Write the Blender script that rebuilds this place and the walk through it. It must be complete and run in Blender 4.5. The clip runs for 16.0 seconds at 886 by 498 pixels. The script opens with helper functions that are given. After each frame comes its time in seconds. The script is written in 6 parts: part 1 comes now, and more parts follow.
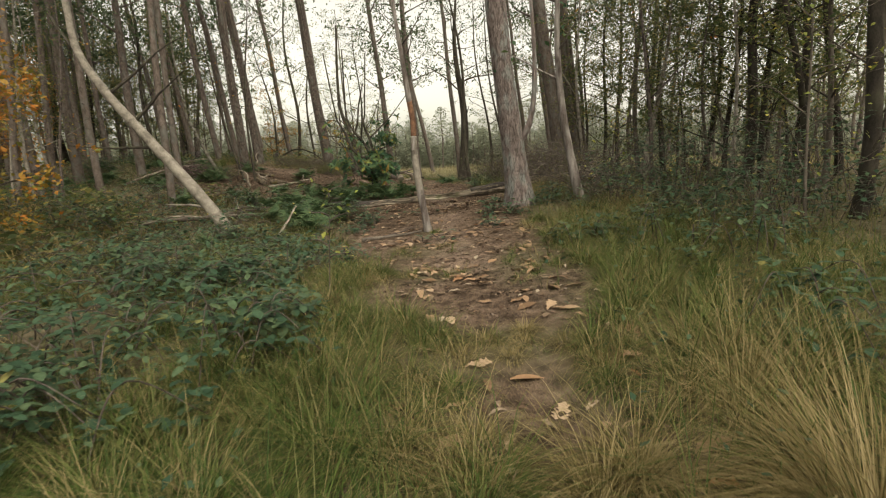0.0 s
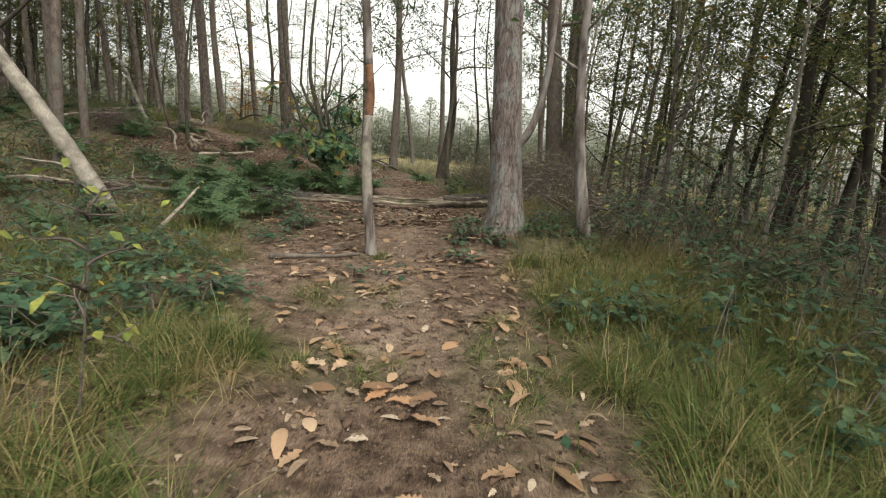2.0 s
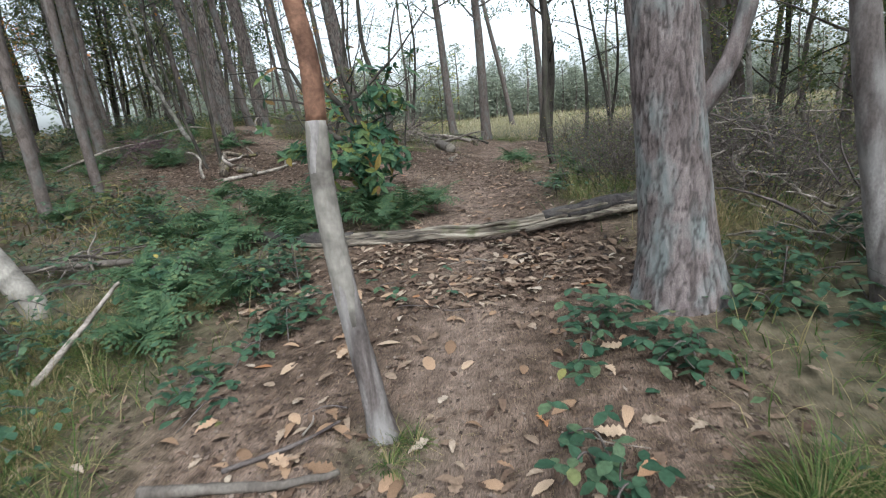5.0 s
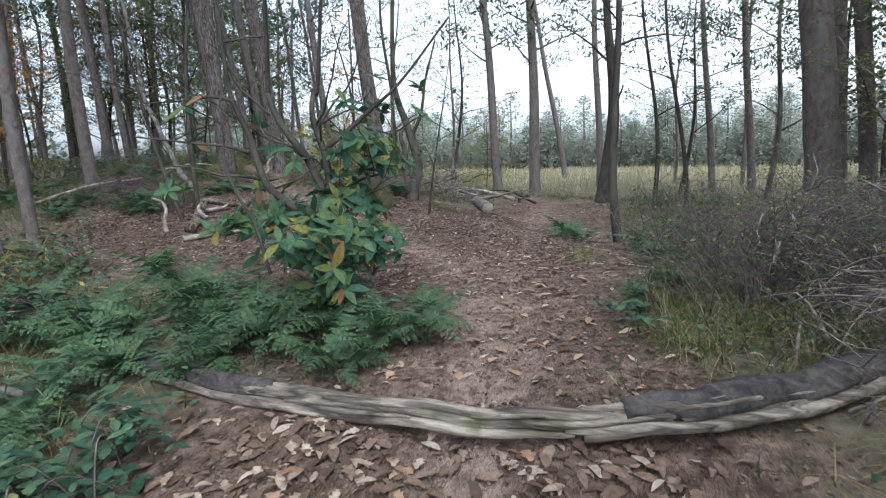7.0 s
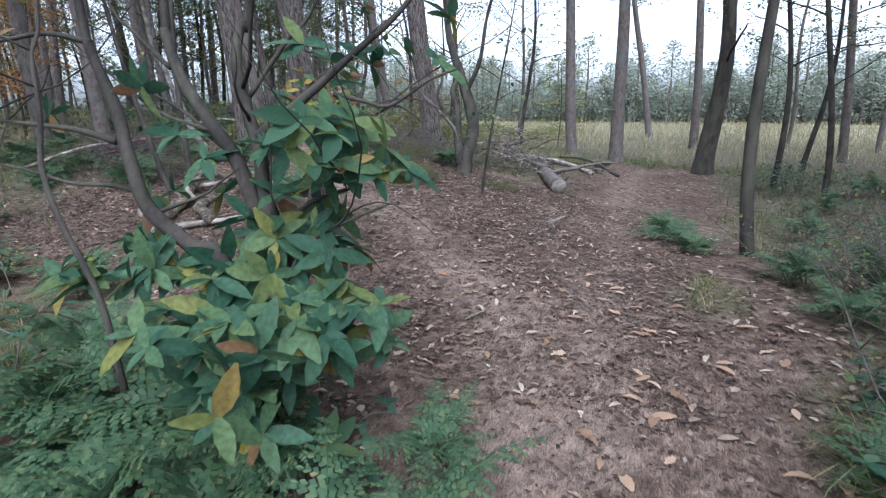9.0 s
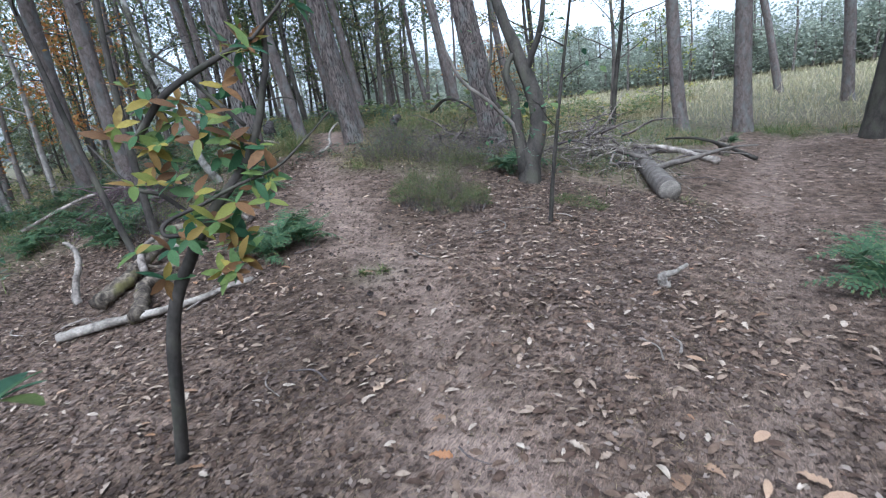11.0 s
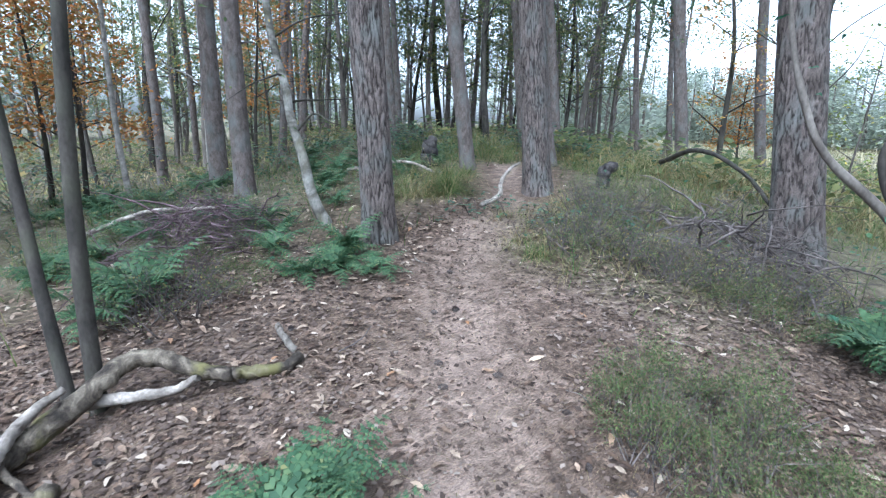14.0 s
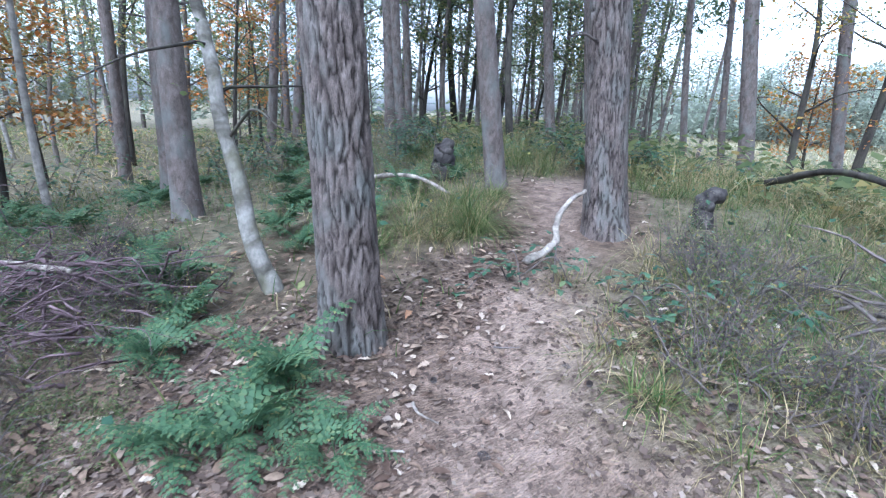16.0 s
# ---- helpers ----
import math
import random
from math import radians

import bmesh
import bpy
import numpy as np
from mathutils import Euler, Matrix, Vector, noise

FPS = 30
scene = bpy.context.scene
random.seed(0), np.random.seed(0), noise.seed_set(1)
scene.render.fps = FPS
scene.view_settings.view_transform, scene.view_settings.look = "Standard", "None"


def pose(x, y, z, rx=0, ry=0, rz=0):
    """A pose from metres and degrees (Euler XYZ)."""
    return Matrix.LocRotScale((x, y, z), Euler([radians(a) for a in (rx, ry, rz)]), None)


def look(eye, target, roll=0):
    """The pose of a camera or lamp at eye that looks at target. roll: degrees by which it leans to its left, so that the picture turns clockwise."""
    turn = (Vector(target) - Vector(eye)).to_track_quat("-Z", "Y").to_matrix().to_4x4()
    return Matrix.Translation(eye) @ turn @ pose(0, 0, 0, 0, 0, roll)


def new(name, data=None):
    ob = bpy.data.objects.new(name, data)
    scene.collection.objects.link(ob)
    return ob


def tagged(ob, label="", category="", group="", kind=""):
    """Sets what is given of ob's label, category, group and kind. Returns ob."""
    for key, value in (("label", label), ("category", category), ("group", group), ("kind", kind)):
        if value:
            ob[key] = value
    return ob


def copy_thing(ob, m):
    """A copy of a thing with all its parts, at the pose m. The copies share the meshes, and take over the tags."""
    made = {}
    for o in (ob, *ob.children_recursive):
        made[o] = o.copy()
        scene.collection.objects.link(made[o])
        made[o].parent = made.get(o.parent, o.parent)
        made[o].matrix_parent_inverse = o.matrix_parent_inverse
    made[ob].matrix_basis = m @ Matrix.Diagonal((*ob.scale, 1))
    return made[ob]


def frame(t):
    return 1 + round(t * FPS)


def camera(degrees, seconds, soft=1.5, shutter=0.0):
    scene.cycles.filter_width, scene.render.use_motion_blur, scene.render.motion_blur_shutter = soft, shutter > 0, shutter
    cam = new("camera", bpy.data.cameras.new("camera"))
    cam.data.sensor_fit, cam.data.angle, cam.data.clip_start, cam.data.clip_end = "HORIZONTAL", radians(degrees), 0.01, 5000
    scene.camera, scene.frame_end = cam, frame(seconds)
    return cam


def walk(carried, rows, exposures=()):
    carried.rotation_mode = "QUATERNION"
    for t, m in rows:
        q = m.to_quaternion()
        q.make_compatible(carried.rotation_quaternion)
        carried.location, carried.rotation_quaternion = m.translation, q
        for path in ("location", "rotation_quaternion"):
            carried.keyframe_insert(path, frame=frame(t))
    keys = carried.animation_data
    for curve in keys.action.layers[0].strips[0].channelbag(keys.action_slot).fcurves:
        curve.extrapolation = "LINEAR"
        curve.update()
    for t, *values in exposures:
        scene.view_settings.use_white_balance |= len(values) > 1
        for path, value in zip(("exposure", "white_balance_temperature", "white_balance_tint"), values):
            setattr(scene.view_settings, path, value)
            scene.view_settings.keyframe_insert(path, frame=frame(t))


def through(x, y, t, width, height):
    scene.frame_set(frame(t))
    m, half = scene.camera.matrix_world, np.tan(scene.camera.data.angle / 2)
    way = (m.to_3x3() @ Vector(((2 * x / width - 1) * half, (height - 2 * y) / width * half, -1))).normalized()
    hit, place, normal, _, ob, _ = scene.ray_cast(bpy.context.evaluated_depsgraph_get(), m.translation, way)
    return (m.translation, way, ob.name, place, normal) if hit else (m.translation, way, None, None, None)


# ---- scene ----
cam = camera(83.2, 16.0, 1.15, 0.15)
PATH = [
    (0, (0.085, -0.104, 1.536), (0.049, 1.868, 1.204), -2.9),
    (0.5, (0.091, 0.567, 1.608), (0.174, 2.538, 1.28), 0.5),
    (1, (0.163, 1.185, 1.618), (0.328, 3.158, 1.334), 2.7),
    (1.5, (0.247, 1.746, 1.619), (0.308, 3.715, 1.271), 3.0),
    (2, (0.296, 2.35, 1.629), (0.375, 4.316, 1.275), 6.0),
    (2.5, (0.432, 2.98, 1.631), (0.332, 4.941, 1.251), 4.8),
    (3, (0.426, 3.595, 1.647), (0.189, 5.533, 1.215), 6.6),
    (3.5, (0.46, 4.102, 1.786), (0.235, 6.018, 1.26), 0.5),
    (3.7, (0.484, 4.314, 1.808), (0.201, 6.231, 1.315), -0.4),
    (5.8, (0.506, 6.966, 2.086), (0.175, 8.865, 1.553), -6.7),
    (6, (0.507, 7.228, 2.096), (0.263, 9.153, 1.614), -8.2),
    (6.5, (0.449, 7.894, 2.125), (0.056, 9.808, 1.699), -4.5),
    (7, (0.355, 8.424, 2.149), (-0.201, 10.313, 1.804), -1.1),
    (7.5, (0.254, 9.065, 2.231), (-0.285, 10.939, 1.786), -0.1),
    (8, (0.146, 9.529, 2.305), (-0.575, 11.31, 1.75), -3.5),
    (8.5, (-0.055, 10.09, 2.328), (-0.696, 11.894, 1.753), 1.2),
    (9, (-0.12, 10.497, 2.375), (-0.899, 12.26, 1.842), -0.1),
    (9.2, (-0.163, 10.737, 2.392), (-0.924, 12.516, 1.886), -1.8),
    (11.3, (-0.759, 13.123, 2.487), (-1.916, 14.654, 1.923), -7.3),
    (11.5, (-0.88, 13.323, 2.518), (-2.056, 14.846, 1.973), -6.3),
    (12, (-1.23, 13.718, 2.58), (-2.573, 15.096, 2.038), -3.4),
    (12.5, (-1.666, 14.158, 2.644), (-3.098, 15.481, 2.197), 2.9),
    (13, (-2.067, 14.535, 2.652), (-3.568, 15.752, 2.136), 0.2),
    (13.5, (-2.562, 14.859, 2.684), (-4.173, 15.937, 2.192), 2.6),
    (14, (-3.022, 15.236, 2.772), (-4.591, 16.375, 2.28), 1.5),
    (14.5, (-3.405, 15.529, 2.788), (-5.026, 16.532, 2.183), 2.3),
    (15, (-3.902, 15.779, 2.823), (-5.553, 16.797, 2.335), 4.2),
    (15.5, (-4.348, 16.105, 2.836), (-5.993, 17.099, 2.283), -0.3),
    (16, (-4.78, 16.395, 2.855), (-6.363, 17.497, 2.327), 2.6),
]
walk(cam, [(t, look(eye, target, roll)) for t, eye, target, roll in PATH],
     [(0, 1.0, 8100, 4), (2, 1.25, 7200, 4), (3.5, 1.45, 6300, 2), (7, 1.55, 5500, 8), (9, 1.72, 5250, 11), (12, 1.85, 5050, 5), (14, 2.28, 4950, 4), (16, 2.52, 4800, 9)])

# ---- world, sun, exposure ----
world = bpy.data.worlds.new("overcast_sky")
world.use_nodes = True
scene.world = world
wn, wl = world.node_tree.nodes, world.node_tree.links
sky = wn.new("ShaderNodeTexSky")
sky.sky_type = "NISHITA"
sky.sun_disc = False
sky.sun_elevation = radians(54)
sky.sun_rotation = radians(153)
sky.air_density, sky.dust_density = 1.0, 4.0
grey = wn.new("ShaderNodeHueSaturation")
grey.inputs["Saturation"].default_value = 0.18
wl.new(sky.outputs[0], grey.inputs["Color"])
back = wn["Background"]
wl.new(grey.outputs[0], back.inputs["Color"])
back.inputs["Strength"].default_value = 0.15
sun_data = bpy.data.lights.new("sun", "SUN")
sun_data.energy, sun_data.angle, sun_data.color = 0.7, radians(60), (1.0, 0.95, 0.88)
sun = new("sun", sun_data)
sun.matrix_world = look((10, -10, 31), (0, 10, 0))

# ---- materials ----


def material(name, rough=0.8):
    m = bpy.data.materials.new(name)
    m.use_nodes = True
    b = m.node_tree.nodes["Principled BSDF"]
    b.inputs["Roughness"].default_value = rough
    b.inputs["Specular IOR Level"].default_value = 0.12
    return m, m.node_tree.nodes, m.node_tree.links, b


def ramp(nodes, stops):
    r = nodes.new("ShaderNodeValToRGB")
    e = r.color_ramp.elements
    while len(e) < len(stops):
        e.new(0.5)
    for k, (at, col) in enumerate(stops):
        e[k].position = at
        e[k].color = (*col, 1)
    return r


def tex(nodes, links, scale, stretch=(1, 1, 1), detail=6.0, kind="ShaderNodeTexNoise", coord="Object"):
    c = nodes.new("ShaderNodeTexCoord")
    mp = nodes.new("ShaderNodeMapping")
    mp.inputs["Scale"].default_value = stretch
    n = nodes.new(kind)
    n.inputs["Scale"].default_value = scale
    if "Detail" in n.inputs:
        n.inputs["Detail"].default_value = detail
    links.new(c.outputs[coord], mp.inputs[0])
    links.new(mp.outputs[0], n.inputs["Vector"])
    return n


def mix(nodes, links, fac, a, b, mode="MIX"):
    m = nodes.new("ShaderNodeMix")
    m.data_type, m.blend_type = "RGBA", mode
    for val, sock in ((fac, m.inputs[0]), (a, m.inputs[6]), (b, m.inputs[7])):
        if isinstance(val, (int, float)):
            sock.default_value = val
        elif isinstance(val, tuple):
            sock.default_value = (*val, 1)
        else:
            links.new(val, sock)
    return m.outputs[2]


def bump(nodes, links, b, height, strength, distance):
    n = nodes.new("ShaderNodeBump")
    n.inputs["Strength"].default_value = strength
    n.inputs["Distance"].default_value = distance
    links.new(height, n.inputs["Height"])
    links.new(n.outputs[0], b.inputs["Normal"])


def leaf_material(name, stops, rough=0.55, through=0.3, island=True, vein=True):
    """Leaves that differ from one to the next, with blotches, some light passing through."""
    m, n, l, b = material(name, rough)
    if island:
        src = n.new("ShaderNodeNewGeometry").outputs["Random Per Island"]
    else:
        src = n.new("ShaderNodeObjectInfo").outputs["Random"]
    r = ramp(n, stops)
    l.new(src, r.inputs[0])
    col = r.outputs[0]
    if vein:
        t = tex(n, l, 45, detail=4)
        r2 = ramp(n, [(0.3, (0.62, 0.6, 0.55)), (0.65, (1.15, 1.15, 1.1))])
        l.new(t.outputs[0], r2.inputs[0])
        col = mix(n, l, 0.8, col, r2.outputs[0], "MULTIPLY")
    l.new(col, b.inputs["Base Color"])
    if through:
        tr = n.new("ShaderNodeBsdfTranslucent")
        l.new(col, tr.inputs[0])
        mx = n.new("ShaderNodeMixShader")
        mx.inputs[0].default_value = through
        l.new(b.outputs[0], mx.inputs[1])
        l.new(tr.outputs[0], mx.inputs[2])
        l.new(mx.outputs[0], n["Material Output"].inputs[0])
    return m


def bark_material(name, dark, mid, light, scale=14, stretch=(1, 1, 0.25), lichen=None, deep=0.02, ridge=0.0):
    m, n, l, b = material(name, 0.9)
    v = tex(n, l, scale, stretch, kind="ShaderNodeTexVoronoi")
    v.feature = "DISTANCE_TO_EDGE"
    w = tex(n, l, scale * 0.6, stretch, 10)
    w.inputs["Distortion"].default_value = 0.6
    fine = tex(n, l, scale * 6, (1, 1, 0.5), 6)
    r = ramp(n, [(0.22, dark), (0.42, mid), (0.66, light)])
    l.new(w.outputs[0], r.inputs[0])
    edge = ramp(n, [(0.0, (0.35, 0.33, 0.32)), (0.14, (1, 1, 1))])
    l.new(v.outputs["Distance"], edge.inputs[0])
    col = mix(n, l, ridge, r.outputs[0], edge.outputs[0], "MULTIPLY")
    fr = ramp(n, [(0.3, (0.7, 0.7, 0.7)), (0.7, (1.2, 1.2, 1.2))])
    l.new(fine.outputs[0], fr.inputs[0])
    col = mix(n, l, 0.8, col, fr.outputs[0], "MULTIPLY")
    if lichen:
        t = tex(n, l, 7, (1, 1, 0.45), 10)
        k = ramp(n, [(0.48, (0, 0, 0)), (0.66, (0.6, 0.6, 0.6))])
        l.new(t.outputs[0], k.inputs[0])
        col = mix(n, l, k.outputs[0], col, lichen)
    fa = n.new("ShaderNodeAttribute")
    fa.attribute_name = "furrow"
    col = mix(n, l, fa.outputs["Fac"], col, tuple(0.4 * q for q in dark))
    l.new(col, b.inputs["Base Color"])
    h = mix(n, l, 0.5, w.outputs[0], edge.outputs[0], "MULTIPLY")
    h = mix(n, l, 0.25, h, fine.outputs[0])
    bump(n, l, b, h, 0.9, deep)
    return m


def soil_material():
    m, n, l, b = material("woodland_soil", 0.95)
    big = tex(n, l, 0.9, detail=5)
    mid = tex(n, l, 9, detail=8)
    fine = tex(n, l, 90, (1, 1, 1), 6)
    needles = tex(n, l, 60, (1, 0.22, 1), 4)
    needles.inputs["Distortion"].default_value = 2.5
    a = ramp(n, [(0.3, (0.052, 0.039, 0.031)), (0.48, (0.112, 0.086, 0.069)), (0.72, (0.2, 0.158, 0.132))])
    l.new(mid.outputs[0], a.inputs[0])
    c = ramp(n, [(0.35, (0.72, 0.66, 0.6)), (0.7, (1.2, 1.12, 1.08))])
    l.new(big.outputs[0], c.inputs[0])
    col = mix(n, l, 1.0, a.outputs[0], c.outputs[0], "MULTIPLY")
    d = ramp(n, [(0.36, (0.5, 0.45, 0.42)), (0.5, (1, 1, 1)), (0.66, (1.55, 1.45, 1.35))])
    l.new(needles.outputs[0], d.inputs[0])
    col = mix(n, l, 0.75, col, d.outputs[0], "MULTIPLY")
    at = n.new("ShaderNodeAttribute")
    at.attribute_name = "growth"
    g = ramp(n, [(0.3, (0.055, 0.052, 0.03)), (0.7, (0.15, 0.13, 0.085))])
    l.new(mid.outputs[0], g.inputs[0])
    col = mix(n, l, at.outputs["Fac"], col, g.outputs[0])
    wa = n.new("ShaderNodeAttribute")
    wa.attribute_name = "worn"
    pale = mix(n, l, 0.6, (0.245, 0.192, 0.162), c.outputs[0], "MULTIPLY")
    pale = mix(n, l, 0.6, pale, d.outputs[0], "MULTIPLY")
    wf = n.new("ShaderNodeMath")
    wf.operation = "MULTIPLY"
    l.new(wa.outputs["Fac"], wf.inputs[0])
    l.new(mid.outputs[0], wf.inputs[1])
    col = mix(n, l, wf.outputs[0], col, pale)
    l.new(col, b.inputs["Base Color"])
    h = mix(n, l, 0.5, mid.outputs[0], fine.outputs[0])
    h = mix(n, l, 0.4, h, needles.outputs[0])
    bump(n, l, b, h, 1.0, 0.035)
    return m


def wood_material(name, stops, moss=None, moss_at=0.55, scale=7, stretch=(1, 1, 1)):
    m, n, l, b = material(name, 0.85)
    t = tex(n, l, scale, stretch, 10)
    t.inputs["Distortion"].default_value = 1.2
    f = tex(n, l, scale * 8, stretch, 6)
    r = ramp(n, stops)
    l.new(t.outputs[0], r.inputs[0])
    fr = ramp(n, [(0.3, (0.65, 0.65, 0.65)), (0.7, (1.2, 1.2, 1.2))])
    l.new(f.outputs[0], fr.inputs[0])
    col = mix(n, l, 0.8, r.outputs[0], fr.outputs[0], "MULTIPLY")
    if moss:
        k = tex(n, l, 4, (1, 1, 1), 8)
        kr = ramp(n, [(moss_at, (0, 0, 0)), (moss_at + 0.1, (0.85, 0.85, 0.85))])
        l.new(k.outputs[0], kr.inputs[0])
        col = mix(n, l, kr.outputs[0], col, moss)
    l.new(col, b.inputs["Base Color"])
    bump(n, l, b, mix(n, l, 0.5, t.outputs[0], f.outputs[0]), 0.8, 0.015)
    return m


SOIL = soil_material()
PINE = bark_material("pine_bark", (0.06, 0.048, 0.043), (0.105, 0.084, 0.075), (0.16, 0.132, 0.119), 26, (1, 1, 0.5), (0.125, 0.132, 0.122), deep=0.018, ridge=0.3)
PINE_GREY = bark_material("lichened_pine_bark", (0.06, 0.048, 0.045), (0.14, 0.113, 0.108), (0.24, 0.2, 0.193), 30, (1, 1, 0.26), (0.22, 0.255, 0.25), 0.016, 0.25)
OAK = bark_material("dark_smooth_bark", (0.017, 0.015, 0.013), (0.036, 0.031, 0.027), (0.068, 0.058, 0.049), 10, (1, 1, 0.5), (0.062, 0.062, 0.042), 0.012)
MOTTLED = bark_material("mottled_birch_bark", (0.019, 0.017, 0.013), (0.090, 0.082, 0.068), (0.236, 0.219, 0.197), 9, (1, 1, 1.6), (0.09, 0.085, 0.05), 0.012)
BIRCH = bark_material("pale_birch_bark", (0.045, 0.038, 0.033), (0.165, 0.148, 0.13), (0.27, 0.246, 0.216), 8, (1, 1, 1.4), None, 0.006)
GREYWOOD = bark_material("thin_grey_bark", (0.042, 0.035, 0.03), (0.09, 0.076, 0.066), (0.15, 0.13, 0.112), 12, (1, 1, 0.4), None, 0.008)
SNAG = bark_material("peeling_grey_bark", (0.035, 0.028, 0.026), (0.115, 0.096, 0.09), (0.3, 0.272, 0.26), 16, (1, 1, 0.22), (0.24, 0.225, 0.215), 0.014, 0.3)
RUST = wood_material("bare_reddish_wood", [(0.32, (0.08, 0.043, 0.03)), (0.68, (0.23, 0.125, 0.082))])
ROTTEN = wood_material("weathered_log_wood", [(0.34, (0.03, 0.026, 0.022)), (0.5, (0.1, 0.083, 0.065)), (0.64, (0.2, 0.17, 0.13)), (0.78, (0.3, 0.265, 0.21))], (0.06, 0.068, 0.028), 0.58, 9)
LOGWOOD = wood_material("split_log_wood", [(0.32, (0.035, 0.03, 0.026)), (0.46, (0.12, 0.1, 0.08)), (0.6, (0.23, 0.195, 0.155)), (0.74, (0.31, 0.275, 0.225))], (0.075, 0.082, 0.04), 0.6, 13, (0.13, 1, 1))
LOGBARK = wood_material("dark_log_bark", [(0.35, (0.025, 0.022, 0.022)), (0.65, (0.08, 0.07, 0.065))], (0.06, 0.07, 0.03), 0.6)
STICK = wood_material("dry_branch_wood", [(0.3, (0.08, 0.065, 0.055)), (0.5, (0.2, 0.17, 0.145)), (0.7, (0.36, 0.31, 0.27))])
PALE = wood_material("bleached_wood", [(0.3, (0.08, 0.066, 0.056)), (0.6, (0.27, 0.235, 0.2)), (0.75, (0.36, 0.32, 0.28))])
MOSSY = wood_material("mossy_branch_wood", [(0.34, (0.03, 0.024, 0.02)), (0.5, (0.09, 0.072, 0.055)), (0.68, (0.2, 0.165, 0.125))], (0.13, 0.115, 0.045), 0.53, 11)
TWIG = wood_material("dark_twigs", [(0.3, (0.05, 0.04, 0.038)), (0.7, (0.15, 0.125, 0.115))])
DEADHEATH = wood_material("dead_heather_wood", [(0.3, (0.055, 0.035, 0.04)), (0.7, (0.16, 0.115, 0.12))])
CUT = wood_material("grey_cut_wood", [(0.3, (0.1, 0.085, 0.07)), (0.7, (0.24, 0.21, 0.18))], None, 0.5, 12)

LITTER = leaf_material("fallen_leaf", [(0.0, (0.06, 0.038, 0.029)), (0.35, (0.115, 0.076, 0.056)), (0.65, (0.185, 0.13, 0.097)), (0.86, (0.275, 0.21, 0.163)), (0.96, (0.39, 0.325, 0.27)), (1.0, (0.24, 0.125, 0.065))], 0.7, 0.1)
CRUMBS = leaf_material("leaf_crumb", [(0.0, (0.036, 0.025, 0.02)), (0.5, (0.082, 0.058, 0.046)), (0.88, (0.13, 0.096, 0.077)), (1.0, (0.22, 0.175, 0.145))], 0.85, 0.05, vein=False)
LITTER_ONE = leaf_material("large_fallen_leaf", [(0.0, (0.16, 0.1, 0.065)), (0.35, (0.28, 0.18, 0.12)), (0.7, (0.36, 0.245, 0.168)), (0.9, (0.42, 0.32, 0.24)), (1.0, (0.3, 0.14, 0.065))], 0.65, 0.1, island=False)
GRASS = leaf_material("green_grass", [(0.0, (0.032, 0.06, 0.018)), (0.4, (0.068, 0.105, 0.028)), (0.7, (0.12, 0.148, 0.048)), (0.85, (0.17, 0.15, 0.07)), (1.0, (0.26, 0.21, 0.11))], 0.5, 0.35, vein=False)
STRAW = leaf_material("straw_grass", [(0.0, (0.09, 0.08, 0.03)), (0.5, (0.2, 0.16, 0.075)), (1.0, (0.34, 0.275, 0.155))], 0.55, 0.3, vein=False)
MEADOW = leaf_material("meadow_grass", [(0.0, (0.15, 0.155, 0.08)), (0.4, (0.25, 0.225, 0.125)), (0.8, (0.35, 0.3, 0.185)), (1.0, (0.42, 0.365, 0.25))], 0.6, 0.35, vein=False)
FERN = leaf_material("fern_green", [(0.0, (0.036, 0.07, 0.036)), (0.6, (0.064, 0.112, 0.055)), (0.93, (0.11, 0.145, 0.065)), (1.0, (0.22, 0.16, 0.06))], 0.5, 0.3, vein=False)
BRAMBLE = leaf_material("bramble_green", [(0.0, (0.026, 0.058, 0.036)), (0.6, (0.052, 0.098, 0.06)), (0.96, (0.09, 0.13, 0.07)), (1.0, (0.3, 0.24, 0.07))], 0.42, 0.25)
CHESTNUT_TONES = [(0.0, (0.028, 0.07, 0.042)), (0.45, (0.055, 0.11, 0.066)), (0.74, (0.085, 0.14, 0.066)), (0.9, (0.12, 0.15, 0.05)), (0.945, (0.25, 0.21, 0.05)), (0.97, (0.19, 0.115, 0.055)), (1.0, (0.13, 0.075, 0.045))]
CHESTNUT = leaf_material("chestnut_leaf_green", CHESTNUT_TONES, 0.5, 0.35)
CHESTNUT_ONE = leaf_material("single_chestnut_leaf_green", CHESTNUT_TONES, 0.5, 0.35, island=False)
BROWNING_TONES = [(0.0, (0.03, 0.075, 0.04)), (0.3, (0.07, 0.13, 0.055)), (0.5, (0.14, 0.18, 0.05)), (0.64, (0.27, 0.22, 0.05)), (0.78, (0.18, 0.1, 0.045)), (1.0, (0.12, 0.065, 0.035))]
BROWNING = leaf_material("browning_chestnut_leaf", BROWNING_TONES, 0.5, 0.35)
BROWNING_ONE = leaf_material("single_browning_chestnut_leaf", BROWNING_TONES, 0.5, 0.35, island=False)
AUTUMN = leaf_material("autumn_leaf", [(0.0, (0.13, 0.14, 0.035)), (0.5, (0.3, 0.2, 0.05)), (1.0, (0.42, 0.16, 0.04))], 0.55, 0.35)
RUSSET = leaf_material("russet_leaf", [(0.0, (0.16, 0.13, 0.04)), (0.4, (0.28, 0.15, 0.045)), (1.0, (0.36, 0.13, 0.035))], 0.55, 0.35, vein=False)
